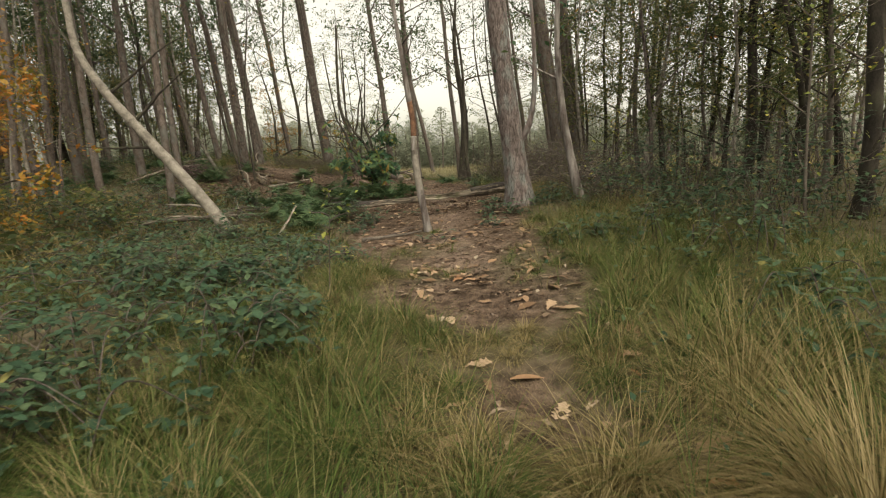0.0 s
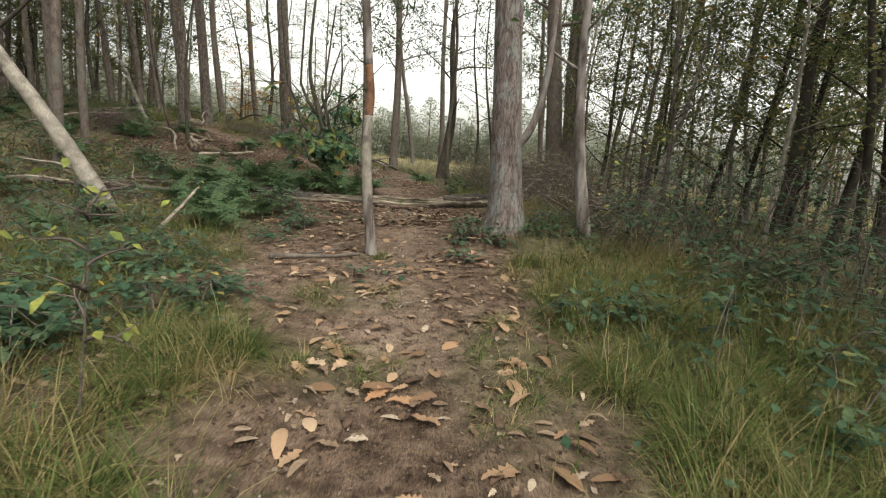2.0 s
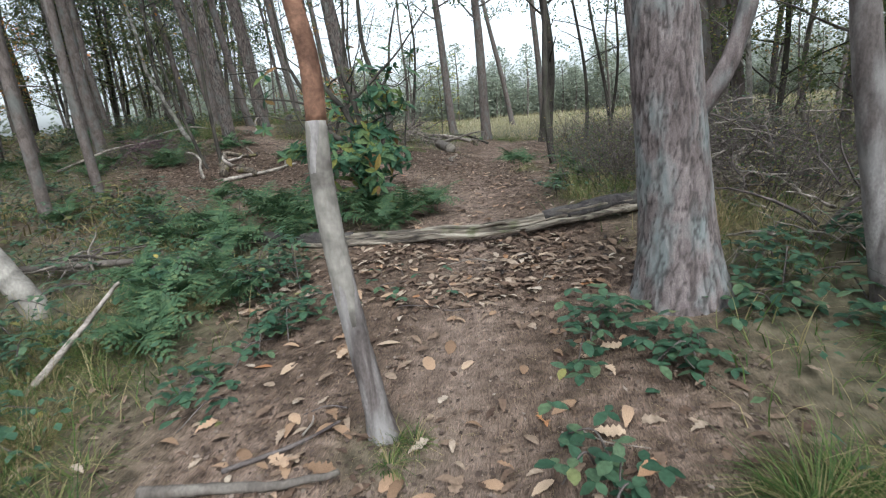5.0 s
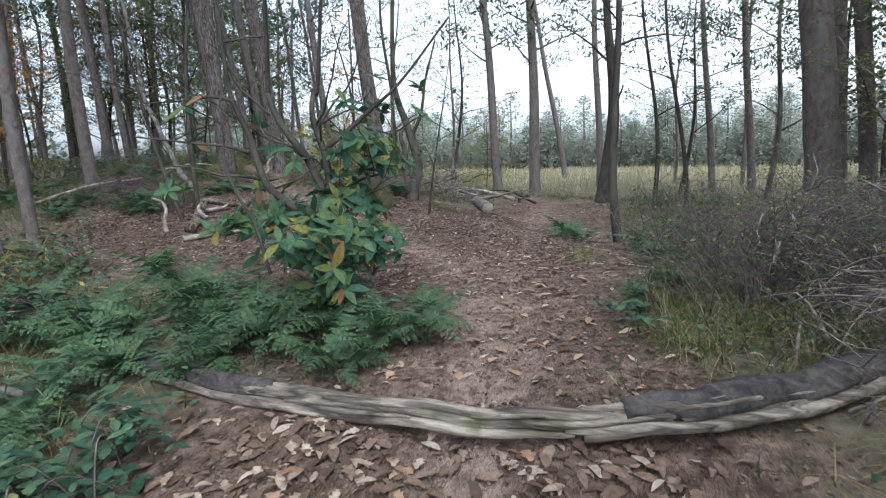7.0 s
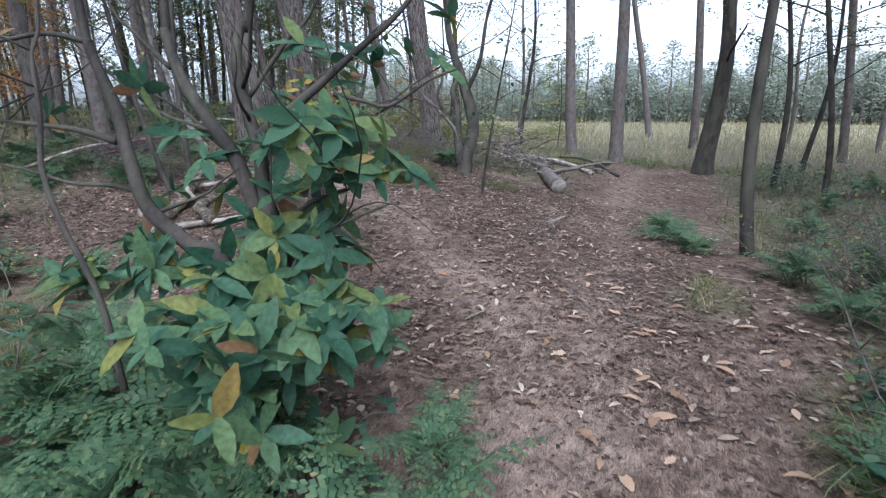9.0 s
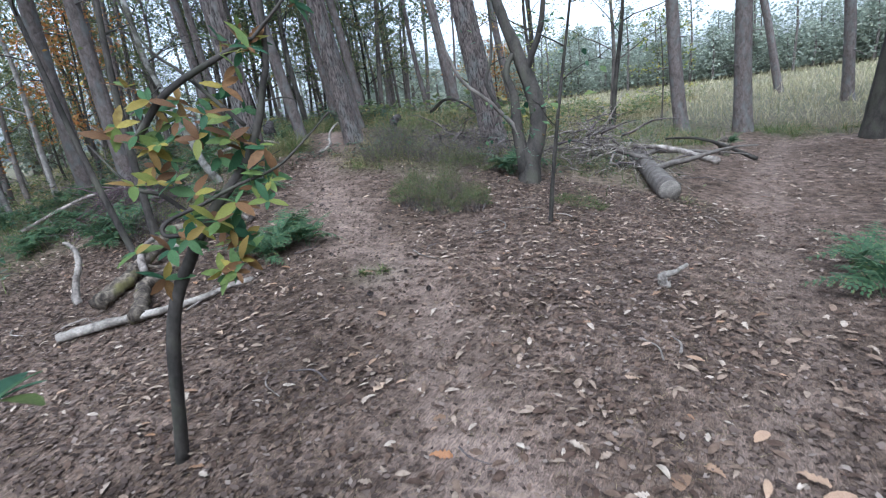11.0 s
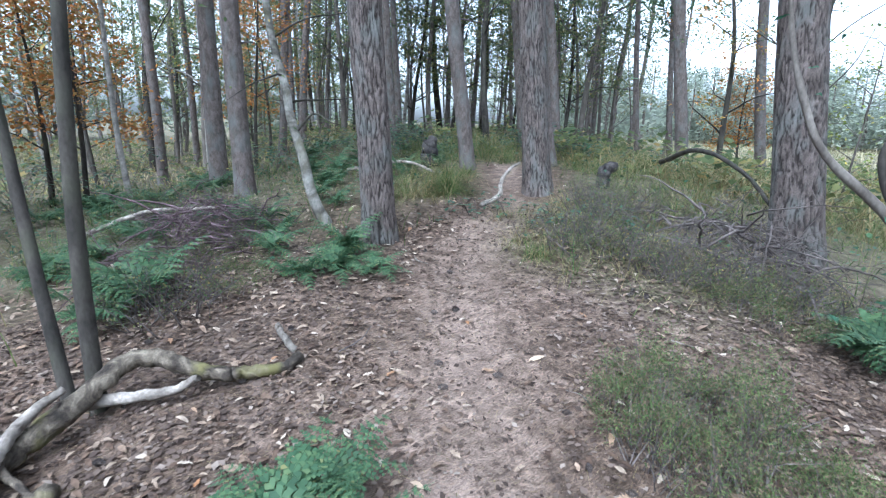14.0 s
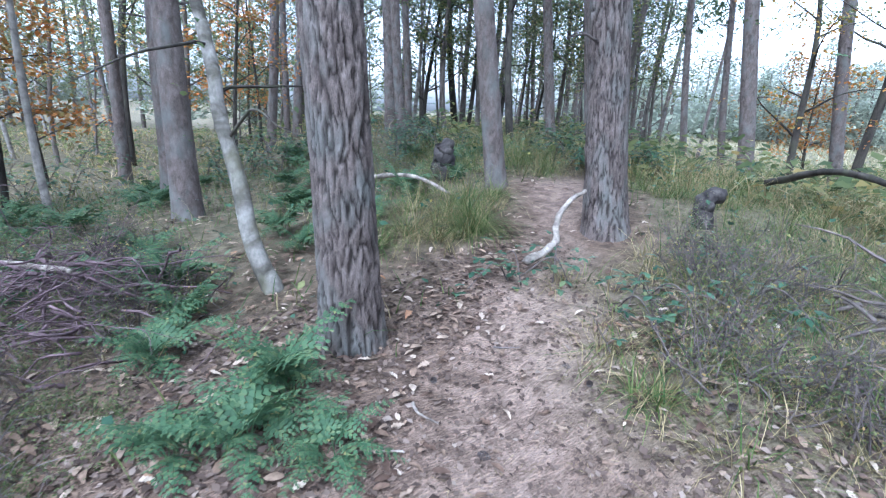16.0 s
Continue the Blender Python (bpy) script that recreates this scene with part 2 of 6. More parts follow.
WOODLEAF = leaf_material("woodland_foliage", [(0.0, (0.06, 0.085, 0.04)), (0.5, (0.105, 0.13, 0.055)), (0.85, (0.17, 0.175, 0.07)), (1.0, (0.3, 0.22, 0.085))], 0.55, 0.55, vein=False)
NEEDLE = leaf_material("pine_needles", [(0.0, (0.035, 0.06, 0.032)), (1.0, (0.085, 0.115, 0.06))], 0.6, 0.3, vein=False)
# Distance haze is put into these pale grey-green leaf tones.
HAZE_FARLEAF = leaf_material("haze_paled_foliage", [(0.0, (0.19, 0.215, 0.17)), (0.6, (0.25, 0.275, 0.215)), (1.0, (0.31, 0.32, 0.24))], 0.7, 0.5, vein=False)
HEATHER = leaf_material("heather_green", [(0.0, (0.045, 0.062, 0.022)), (0.45, (0.075, 0.1, 0.036)), (0.65, (0.12, 0.15, 0.05)), (0.8, (0.13, 0.095, 0.06)), (1.0, (0.17, 0.12, 0.085))], 0.6, 0.2, vein=False)
YELLOW = leaf_material("yellow_leaf", [(0.0, (0.16, 0.21, 0.06)), (0.7, (0.27, 0.29, 0.08)), (1.0, (0.5, 0.38, 0.08))], 0.5, 0.35)

# ---- ground shape ----
RNG = np.random.default_rng(7)
NODE_X, NODE_Y = (-14, -10.5, -7, -3.5, 0, 3.5, 7), (-2, 2, 6, 10, 14, 18, 22, 26)
SWELL = (-0.04, -0.1, -0.19, -0.32, -0.37, -0.23, -0.28, -0.17, -0.24, -0.12, -0.07, -0.01, 0.14, -0.28, -0.2, -0.09, 0.03, -0.09, -0.14, -0.09, -0.19, 0.04, 0.26, -0.11, -0.58, 0.06, 0.21, -0.15, 0.03, -0.18, -0.14, 0.5, 0.08, 0.07, -0.05, 0.1, 0.42, 0.14, 0.25, -0.44, -0.11, -0.05, 0.15, 0.29, 0.49, 0.01, -0.23, 0.35, 0, 0.59, -0.2, 0.34, 0.12, -0.31, 0.04, -0.17)


def ground(x, y):
    """Height of the ground: broad swells over a level plain."""
    x, y = np.asarray(x, float), np.asarray(y, float)
    z = np.full(np.broadcast(x, y).shape, 0.9)
    k = 0
    for b in NODE_Y:
        for a in NODE_X:
            z = z + SWELL[k] * np.exp(-((x - a) ** 2 + (y - b) ** 2) / 25.92)
            k += 1
    dx, dy = x + 5.0, y - 16.0
    away, turn = np.hypot(dx, dy), np.degrees(np.arctan2(dx, dy))
    w = np.clip((away - 6.0) / 4.5, 0, 1) * np.clip((-26 - turn) / 14, 0, 1) * np.clip((turn + 80) / 14, 0, 1) * np.clip((160 - away) / 60, 0, 1)
    w = w * w * (3 - 2 * w)
    return z * (1 - w) + 2.25 * w


TRAIL = ((0.5, -4), (0.45, 0), (0.45, 3), (0.1, 6), (0.0, 9), (-0.2, 11.5), (-1.0, 13.6), (-2.2, 14.9), (-4.2, 16.3), (-5.9, 17.5), (-7.0, 18.9), (-8.2, 20.2), (-9.2, 21.6))
BRANCH = ((-0.2, 11.5), (-0.5, 15), (-0.7, 18), (-0.9, 22), (-0.7, 26))


def off_line(x, y, line):
    """Distance from a polyline."""
    x, y = np.asarray(x, float), np.asarray(y, float)
    best = np.full(np.broadcast(x, y).shape, 1e9)
    for (ax, ay), (bx, by) in zip(line, line[1:]):
        dx, dy = bx - ax, by - ay
        s = np.clip(((x - ax) * dx + (y - ay) * dy) / (dx * dx + dy * dy), 0, 1)
        best = np.minimum(best, np.hypot(x - ax - s * dx, y - ay - s * dy))
    return best


def surface(x, y):
    """The ground as it lies: worn trail and small bumps on the swells."""
    x, y = np.atleast_1d(np.asarray(x, float)), np.atleast_1d(np.asarray(y, float))
    trail = np.minimum(off_line(x, y, TRAIL), off_line(x, y, BRANCH))
    z = ground(x, y) - 0.05 * np.exp(-((trail / 0.5) ** 2))
    for k in np.flatnonzero((x > -16) & (x < 9) & (y > -5) & (y < 29)):
        q = Vector((x[k], y[k], 0.0))
        z[k] += 0.05 * noise.noise(q * 0.8) + 0.022 * noise.noise(q * 2.7) + 0.012 * noise.noise(q * 6.0)
    return z


def cover(x, y):
    """How far undergrowth closes over the soil, 0 on trail and clearing to 1 in the thickets."""
    x, y = np.asarray(x, float), np.asarray(y, float)
    wide = np.where((y > 4.2) & (y < 11), 1.15, 0.45)
    south = np.clip((off_line(x, y, TRAIL) - wide - 0.35 * (x < 0)) / 0.6, 0, 1)
    east = np.clip((x - 0.8) / 0.5, 0, 1)
    glade = np.clip((np.sqrt(((x + 3.3) / 3.4) ** 2 + ((y - 15.6) / 3.1) ** 2) - 1) * 2.5, 0, 1) * np.clip((off_line(x, y, TRAIL) - 0.5) / 0.4, 0, 1) * np.clip((off_line(x, y, BRANCH) - 0.9) / 0.5, 0, 1)
    deep = np.clip(np.maximum(y - 19.0, -7.6 - x) / 2.0, 0, 1)
    return np.where(y < 11.3, south, np.where(x > -0.5, east, glade * (0.4 + 0.6 * deep)))


# ---- mesh helpers ----


def mesh_of(name, verts, faces, mat, smooth=True):
    me = bpy.data.meshes.new(name)
    verts = np.asarray(verts, dtype=np.float32)
    if isinstance(faces, np.ndarray):
        k = faces.shape[1]
        me.vertices.add(len(verts))
        me.vertices.foreach_set("co", verts.ravel())
        me.loops.add(faces.size)
        me.loops.foreach_set("vertex_index", faces.astype(np.int32).ravel())
        me.polygons.add(len(faces))
        me.polygons.foreach_set("loop_start", np.arange(0, faces.size, k, dtype=np.int32))
        me.update(calc_edges=True)
    else:
        me.from_pydata(verts.tolist(), [], faces)
    if smooth:
        me.polygons.foreach_set("use_smooth", np.ones(len(me.polygons), dtype=bool))
    me.materials.append(mat)
    return me


JOINED = ("leafage", "crown", "cane_tangle", "foliage", "stem_mass", "twig_tangle", "limbwork", "needles")


def part(name, me, parent, label="", at=None):
    ob = new(name, me)
    ob.parent = parent
    if name in JOINED:
        ob["kind"] = "stuff"
    if at is not None:
        ob.matrix_local = at
    if label:
        ob["label"] = label
    return ob


def thing(name, x, y, z, label, category, group="", kind=""):
    ob = new(name)
    ob.empty_display_size = 0.1
    ob.matrix_world = pose(x, y, z)
    return tagged(ob, label, category, group, kind)


def tube(points, radii, sides=8, rough=0.0, freq=6.0, cap=True, seed=0.0, grain=0.35):
    """A bent, tapered, uneven round stem along points: vertices and quads."""
    P = np.asarray(points, float)
    n = len(P)
    T = np.gradient(P, axis=0)
    T /= np.linalg.norm(T, axis=1)[:, None]
    up = np.array([0.0, 0.0, 1.0]) if abs(T[0][2]) < 0.8 else np.array([1.0, 0.0, 0.0])
    V = []
    along = np.concatenate([[0], np.cumsum(np.linalg.norm(np.diff(P, axis=0), axis=1))])
    side = np.cross(T[0], up)
    for i in range(n):
        side = side - T[i] * (side @ T[i])
        side /= np.linalg.norm(side)
        other = np.cross(T[i], side)
        for s in range(sides):
            a = 2 * math.pi * s / sides
            d = math.cos(a) * side + math.sin(a) * other
            r = radii[i]
            if rough:
                q = Vector((d[0] * freq * 0.35 + seed, d[1] * freq * 0.35, float(along[i]) * freq * grain + d[2] * freq * 0.35 + seed))
                r *= 1 + rough * (noise.noise(q) + 0.6 * noise.noise(q * 2.3))
            V.append(P[i] + d * r)
    F = []
    for i in range(n - 1):
        for s in range(sides):
            a, b = i * sides + s, i * sides + (s + 1) % sides
            F.append((a, b, b + sides, a + sides))
    if cap:
        V.append(P[-1] + T[-1] * radii[-1] * 0.3)
        k = len(V) - 1
        base = (n - 1) * sides
        F += [(base + s, base + (s + 1) % sides, k) for s in range(sides)]
        V.append(P[0] - T[0] * radii[0] * 0.1)
        k = len(V) - 1
        F += [((s + 1) % sides, s, k) for s in range(sides)]
    return V, F


def joined(pieces):
    V, F = [], []
    for v, f in pieces:
        k = len(V)
        V += list(v)
        F += [tuple(i + k for i in q) for q in f]
    return V, F


def spline(points, n):
    """n points of a smooth curve through the given ones."""
    P = [np.asarray(p, float) for p in points]
    P = [2 * P[0] - P[1]] + P + [2 * P[-1] - P[-2]]
    out = []
    for t in np.linspace(0, len(P) - 3 - 1e-6, n):
        i = int(t)
        u = t - i
        a, b, c, d = P[i : i + 4]
        out.append(0.5 * (2 * b + (c - a) * u + (2 * a - 5 * b + 4 * c - d) * u * u + (3 * b - a - 3 * c + d) * u**3))
    return np.array(out)


def turns(n, tilt=0.5, rng=RNG, flat=False):
    """n random turns: any heading, tilted off level by up to tilt radians."""
    yaw = rng.uniform(0, 2 * math.pi, n)
    a = rng.uniform(-tilt, tilt, n)
    b = rng.uniform(-tilt, tilt, n)
    cy, sy, ca, sa, cb, sb = np.cos(yaw), np.sin(yaw), np.cos(a), np.sin(a), np.cos(b), np.sin(b)
    z0 = np.zeros(n)
    o = np.ones(n)
    rz = np.stack([cy, -sy, z0, sy, cy, z0, z0, z0, o], -1).reshape(n, 3, 3)
    rx = np.stack([o, z0, z0, z0, ca, -sa, z0, sa, ca], -1).reshape(n, 3, 3)
    ry = np.stack([cb, z0, sb, z0, o, z0, -sb, z0, cb], -1).reshape(n, 3, 3)
    return rz @ rx @ ry


def scatter(shape, where, turn, size):
    """Copies of one small shape (vertices, quads) at many places, as arrays."""
    v, f = np.asarray(shape[0], float), np.asarray(shape[1], int)
    size = np.asarray(size, float)
    size = size[:, None, None] if size.ndim == 1 else size[:, None, :]
    V = np.einsum("nij,nkj->nki", turn, v[None] * size) + np.asarray(where)[:, None, :]
    F = f[None] + (np.arange(len(where)) * len(v))[:, None, None]
    return V.reshape(-1, 3), F.reshape(-1, f.shape[1])


def gather(batches):
    V, F, k = [], [], 0
    for v, f in batches:
        V.append(v)
        F.append(f + k)
        k += len(v)
    return np.concatenate(V), np.concatenate(F)


def leaf_shape(length=1.0, width=0.4, curl=0.15, fold=0.12, teeth=0.0, rows=4):
    """A leaf from its stalk along +y: two strips of quads that meet at the midrib."""
    V, F = [], []
    for i in range(rows + 1):
        u = i / rows
        w = width * 0.5 * math.sin(math.pi * min(0.97, 0.06 + u * 0.93)) ** 0.8
        if teeth and i % 2:
            w *= 1 - teeth
        z = curl * (4 * u * (1 - u) if curl > 0 else u * u)
        V += [(-w, u * length, z * length + fold * w), (0, u * length, z * length), (w, u * length, z * length + fold * w)]
    for i in range(rows):
        a = 3 * i
        F += [(a, a + 1, a + 4, a + 3), (a + 1, a + 2, a + 5, a + 4)]
    return V, F


KITE = ([(0, 0, 0), (0.32, 0.42, 0.06), (0, 1, -0.03), (-0.32, 0.45, 0.05)], [(0, 1, 2, 3)])


def lobed_leaf(length=1.0, width=0.62, curl=0.12, rows=9):
    """An oak leaf: wavy lobes along both edges."""
    V, F = [], []
    for i in range(rows + 1):
        u = i / rows
        w = width * 0.5 * (math.sin(math.pi * (0.04 + 0.92 * u)) ** 0.7) * (0.35 + 0.75 * u) * (1.0 if i % 2 else 0.55)
        z = curl * math.sin(3.1 * u) + 0.05 * math.sin(9 * u)
        V += [(-w, u * length, z * length + 0.25 * w), (0, u * length, z * length), (w, u * length, z * length + 0.18 * w)]
    for i in range(rows):
        a = 3 * i
        F += [(a, a + 1, a + 4, a + 3), (a + 1, a + 2, a + 5, a + 4)]
    return V, F


def blade_shape(lean, bend, width=0.0075, rows=3):
    """One grass blade, 1 m tall before scaling, bending over along +y."""
    V, F = [], []
    for i in range(rows + 1):
        u = i / rows
        ang = lean + bend * u
        y, z = u * math.sin(ang), u * math.cos(ang)
        w = width * 0.5 * (1 - 0.85 * u)
        V += [(-w, y, z), (w, y, z)]
    F = [(2 * i, 2 * i + 1, 2 * i + 3, 2 * i + 2) for i in range(rows)]
    return V, F


BLADES = [blade_shape(a, b) for a, b in ((0.05, 0.45), (0.12, 0.9), (0.2, 1.4), (0.3, 1.75), (0.1, 1.6), (0.45, 1.5))]


def grass_patch(x, y, rx, ry, n, tall, wide=1.0, tuft=0.0, rng=RNG):
    """Blades over an oval, in tufts if asked for; arrays of vertices and quads."""
    out = []
    m = max(6, int(n / 6))
    if tuft:
        k = max(1, int(rx * ry * 3.14 / (tuft * tuft * 4)))
        ta = rng.uniform(0, 2 * math.pi, k)
        tr = np.sqrt(rng.uniform(0, 1, k))
        tx, ty = x + rx * tr * np.cos(ta), y + ry * tr * np.sin(ta)
    for shape in BLADES:
        a = rng.uniform(0, 2 * math.pi, m)
        r = np.sqrt(rng.uniform(0, 1, m))
        turn = turns(m, 0.12, rng)
        if tuft:
            pick = rng.integers(0, k, m)
            dx, dy = rng.normal(0, tuft * 0.3, m), rng.normal(0, tuft * 0.3, m)
            px, py = tx[pick] + dx, ty[pick] + dy
            yaw = np.arctan2(dy, dx) - math.pi / 2 + rng.normal(0, 0.6, m)
            lean = -rng.uniform(0, 0.25, m) - 0.5 * np.hypot(dx, dy) / tuft
            c, s, cl, sl, zero = np.cos(yaw), np.sin(yaw), np.cos(lean), np.sin(lean), np.zeros(m)
            turn = np.stack([c, -s * cl, s * sl, s, c * cl, -c * sl, zero, sl, cl], -1).reshape(m, 3, 3)
        else:
            px, py = x + rx * r * np.cos(a), y + ry * r * np.sin(a)
        h = tall * rng.uniform(0.5, 1.25, m)
        wd = wide * rng.uniform(0.4, 0.95, m)
        at = np.stack([px, py, surface(px, py) - 0.01], -1)
        out.append(scatter(shape, at, turn, np.stack([wd, h, h], -1)))
    return gather(out)


def stuff(name, batches, mat, label, category, smooth=False):
    v, f = gather(batches)
    ob = new(name, mesh_of(name, v, f, mat, smooth))
    return tagged(ob, label, category, kind="stuff")

# ---- ground ----


def build_ground():
    """One sheet, fine along the walk and coarse out to the horizon."""
    xs = np.concatenate([-np.geomspace(900, 15.5, 26), np.arange(-15, 8.01, 0.13), np.geomspace(8.5, 900, 28)])
    ys = np.concatenate([-np.geomspace(900, 4.5, 24), np.arange(-4, 28.01, 0.13), np.geomspace(28.6, 900, 30)])
    X, Y = np.meshgrid(xs, ys)
    Z = surface(X.ravel(), Y.ravel()).reshape(X.shape)
    nx, ny = len(xs), len(ys)
    V = np.stack([X, Y, Z], -1).reshape(-1, 3)
    idx = np.arange(nx * ny).reshape(ny, nx)
    F = np.stack([idx[:-1, :-1], idx[:-1, 1:], idx[1:, 1:], idx[1:, :-1]], -1).reshape(-1, 4)
    me = mesh_of("ground", V, F, SOIL)
    grow = np.clip((Y - 26.5) / 3, 0, 1)
    for gx, gy, rx, ry, *_ in GRASS_ZONES:
        d = np.sqrt(((X - gx) / (rx + 0.15)) ** 2 + ((Y - gy) / (ry + 0.15)) ** 2)
        grow = np.maximum(grow, np.clip(1.25 - d, 0, 1) * 0.9)
    grow = np.maximum(grow, cover(X, Y) * 0.8)
    grow = np.maximum(grow, np.clip((np.hypot(X + 3, Y - 12) - 14) / 6, 0, 1) * 0.8)
    trail = np.minimum(off_line(X, Y, TRAIL), off_line(X, Y, BRANCH) + 0.15)
    for name, value in (("growth", grow), ("worn", np.exp(-((trail / 0.33) ** 2)) * (Y > 5))):
        a = me.attributes.new(name, "FLOAT", "POINT")
        a.data.foreach_set("value", value.ravel().astype(np.float32))
    return tagged(new("ground", me), "brown woodland soil with pine needles and a worn path", "ground", kind="structure")


# centre, half widths, blades, height, straw share, tuft size
GRASS_ZONES = (
    (-3.4, 6.0, 1.2, 1.6, 2200, 0.4, 0.35, 0.18), (-5.0, 5.6, 1.5, 2.0, 2400, 0.45, 0.35, 0.2), (-3.4, 2.0, 1.0, 1.4, 1600, 0.45, 0.35, 0.18), (-4.6, 11.6, 1.2, 0.9, 1300, 0.4, 0.4, 0.18), (-5.8, 18.5, 0.6, 0.45, 480, 0.34, 0.55, 0.14), (-5.0, 18.6, 0.7, 0.4, 380, 0.3, 0.6, 0.14), (-6.2, 19.6, 0.6, 0.5, 900, 0.36, 0.5, 0.14), (-4.3, 19.6, 0.5, 0.4, 600, 0.3, 0.5, 0.14),
    (-1.15, 3.85, 0.5, 0.5, 1500, 0.4, 0.25, 0.14), (-0.95, 4.9, 0.4, 0.5, 1300, 0.36, 0.3, 0.12), (-2.6, 10.0, 0.5, 0.4, 700, 0.3, 0.5, 0.12), (-0.85, 2.1, 0.8, 1.0, 5200, 0.5, 0.25, 0.15), (-1.9, 1.7, 0.8, 0.6, 1300, 0.4, 0.35, 0.15), (-1.7, 3.4, 0.9, 1.0, 2200, 0.42, 0.25, 0.16), (-0.55, 3.4, 0.35, 0.5, 900, 0.36, 0.3, 0.14),
    (-1.6, 0.9, 0.8, 0.8, 1700, 0.45, 0.4, 0.18), (1.25, 1.45, 0.3, 0.28, 1100, 0.8, 0.95, 0.2), (1.75, 2.3, 0.5, 0.6, 1100, 0.65, 0.7, 0.2),
    (2.0, 3.6, 0.9, 1.2, 4600, 0.45, 0.3, 0.15), (0.0, 1.75, 0.28, 0.6, 1100, 0.42, 0.5, 0.14), (-0.1, 2.8, 0.25, 0.5, 800, 0.32, 0.4, 0.12), (0.45, 3.05, 0.4, 0.25, 700, 0.16, 0.85, 0.12), (1.0, 2.5, 0.25, 0.5, 700, 0.3, 0.6, 0.12), (0.75, 1.5, 0.25, 0.3, 500, 0.5, 0.85, 0.16), (2.0, 5.4, 0.8, 1.1, 3600, 0.4, 0.22, 0.15), (3.4, 4.4, 1.0, 1.6, 2400, 0.6, 0.45, 0.2),
    (1.85, 7.0, 0.7, 0.8, 2800, 0.3, 0.35, 0.13), (2.7, 8.0, 0.7, 0.8, 1500, 0.45, 0.6, 0.17), (3.2, 6.4, 0.8, 1.0, 1800, 0.5, 0.4, 0.18),
    (-0.15, 5.1, 0.35, 0.3, 420, 0.14, 0.7, 0.1), (-0.3, 6.4, 0.45, 0.3, 420, 0.12, 0.7, 0.1), (0.9, 5.1, 0.3, 0.8, 500, 0.16, 0.6, 0.1),
    (-1.35, 5.2, 0.5, 0.7, 1100, 0.28, 0.3, 0.12), (-2.2, 7.4, 0.7, 0.7, 1100, 0.3, 0.4, 0.14), (-3.2, 9.2, 0.9, 0.7, 1600, 0.4, 0.5, 0.16),
    (-0.22, 7.85, 0.14, 0.12, 160, 0.16, 0.1, 0.06), (1.35, 12.6, 0.6, 1.1, 1800, 0.38, 0.4, 0.14), (2.1, 11.5, 0.7, 0.8, 1500, 0.4, 0.5, 0.16),
    (2.0, 10.0, 0.6, 0.8, 1000, 0.45, 0.7, 0.16), (-4.6, 11.2, 1.2, 1.0, 1300, 0.35, 0.4, 0.18), (0.3, 14.7, 0.2, 0.5, 260, 0.2, 0.4, 0.1),
    (-7.95, 18.45, 0.3, 0.5, 1100, 0.5, 0.3, 0.14), (-8.6, 19.2, 0.4, 0.5, 900, 0.4, 0.3, 0.14), (-2.6, 5.6, 0.8, 1.0, 1500, 0.36, 0.3, 0.14), (-2.9, 8.0, 0.7, 0.7, 1100, 0.34, 0.4, 0.14), (-3.3, 6.6, 0.8, 0.8, 1200, 0.4, 0.3, 0.16), (-6.3, 19.0, 0.6, 0.6, 800, 0.24, 0.6, 0.16), (-5.3, 19.0, 0.6, 0.5, 600, 0.2, 0.7, 0.16),
    (-5.75, 18.25, 0.2, 0.16, 260, 0.24, 0.4, 0.1), (-5.6, 19.4, 0.7, 0.6, 900, 0.3, 0.5, 0.14), (-3.23, 15.5, 0.1, 0.07, 240, 0.09, 0.0, 0.05),
    (-10.5, 21.5, 1.6, 1.2, 2200, 0.5, 0.35, 0.2), (-8.6, 23.2, 1.8, 1.0, 2200, 0.5, 0.4, 0.2), (-5.8, 23.0, 1.8, 1.2, 2200, 0.55, 0.5, 0.2),
    (-3.2, 24.5, 1.2, 1.4, 1400, 0.5, 0.5, 0.2), (-0.3, 27.2, 1.2, 0.8, 1200, 0.5, 0.3, 0.2), (-12.6, 23.5, 2.0, 1.6, 1800, 0.55, 0.3, 0.22),
    (-9.6, 23.2, 1.6, 1.2, 1800, 0.6, 0.45, 0.22), (-8.2, 25.6, 1.8, 1.4, 2000, 0.7, 0.55, 0.22), (-6.3, 24.6, 1.5, 1.4, 1600, 0.65, 0.55, 0.22), (-7.6, 22.0, 1.2, 0.8, 1300, 0.5, 0.5, 0.2), (-11.8, 21.4, 1.4, 1.2, 1300, 0.5, 0.3, 0.2), (-6.0, 20.9, 0.9, 0.6, 900, 0.45, 0.5, 0.18), (-4.6, 22.4, 1.2, 0.8, 1100, 0.5, 0.6, 0.2),
    (2.3, 26.5, 1.4, 1.2, 1200, 0.5, 0.3, 0.2), (1.4, 18.6, 0.7, 1.5, 900, 0.3, 0.4, 0.16), (-1.55, 19.1, 0.2, 0.2, 200, 0.12, 0.2, 0.08),
)


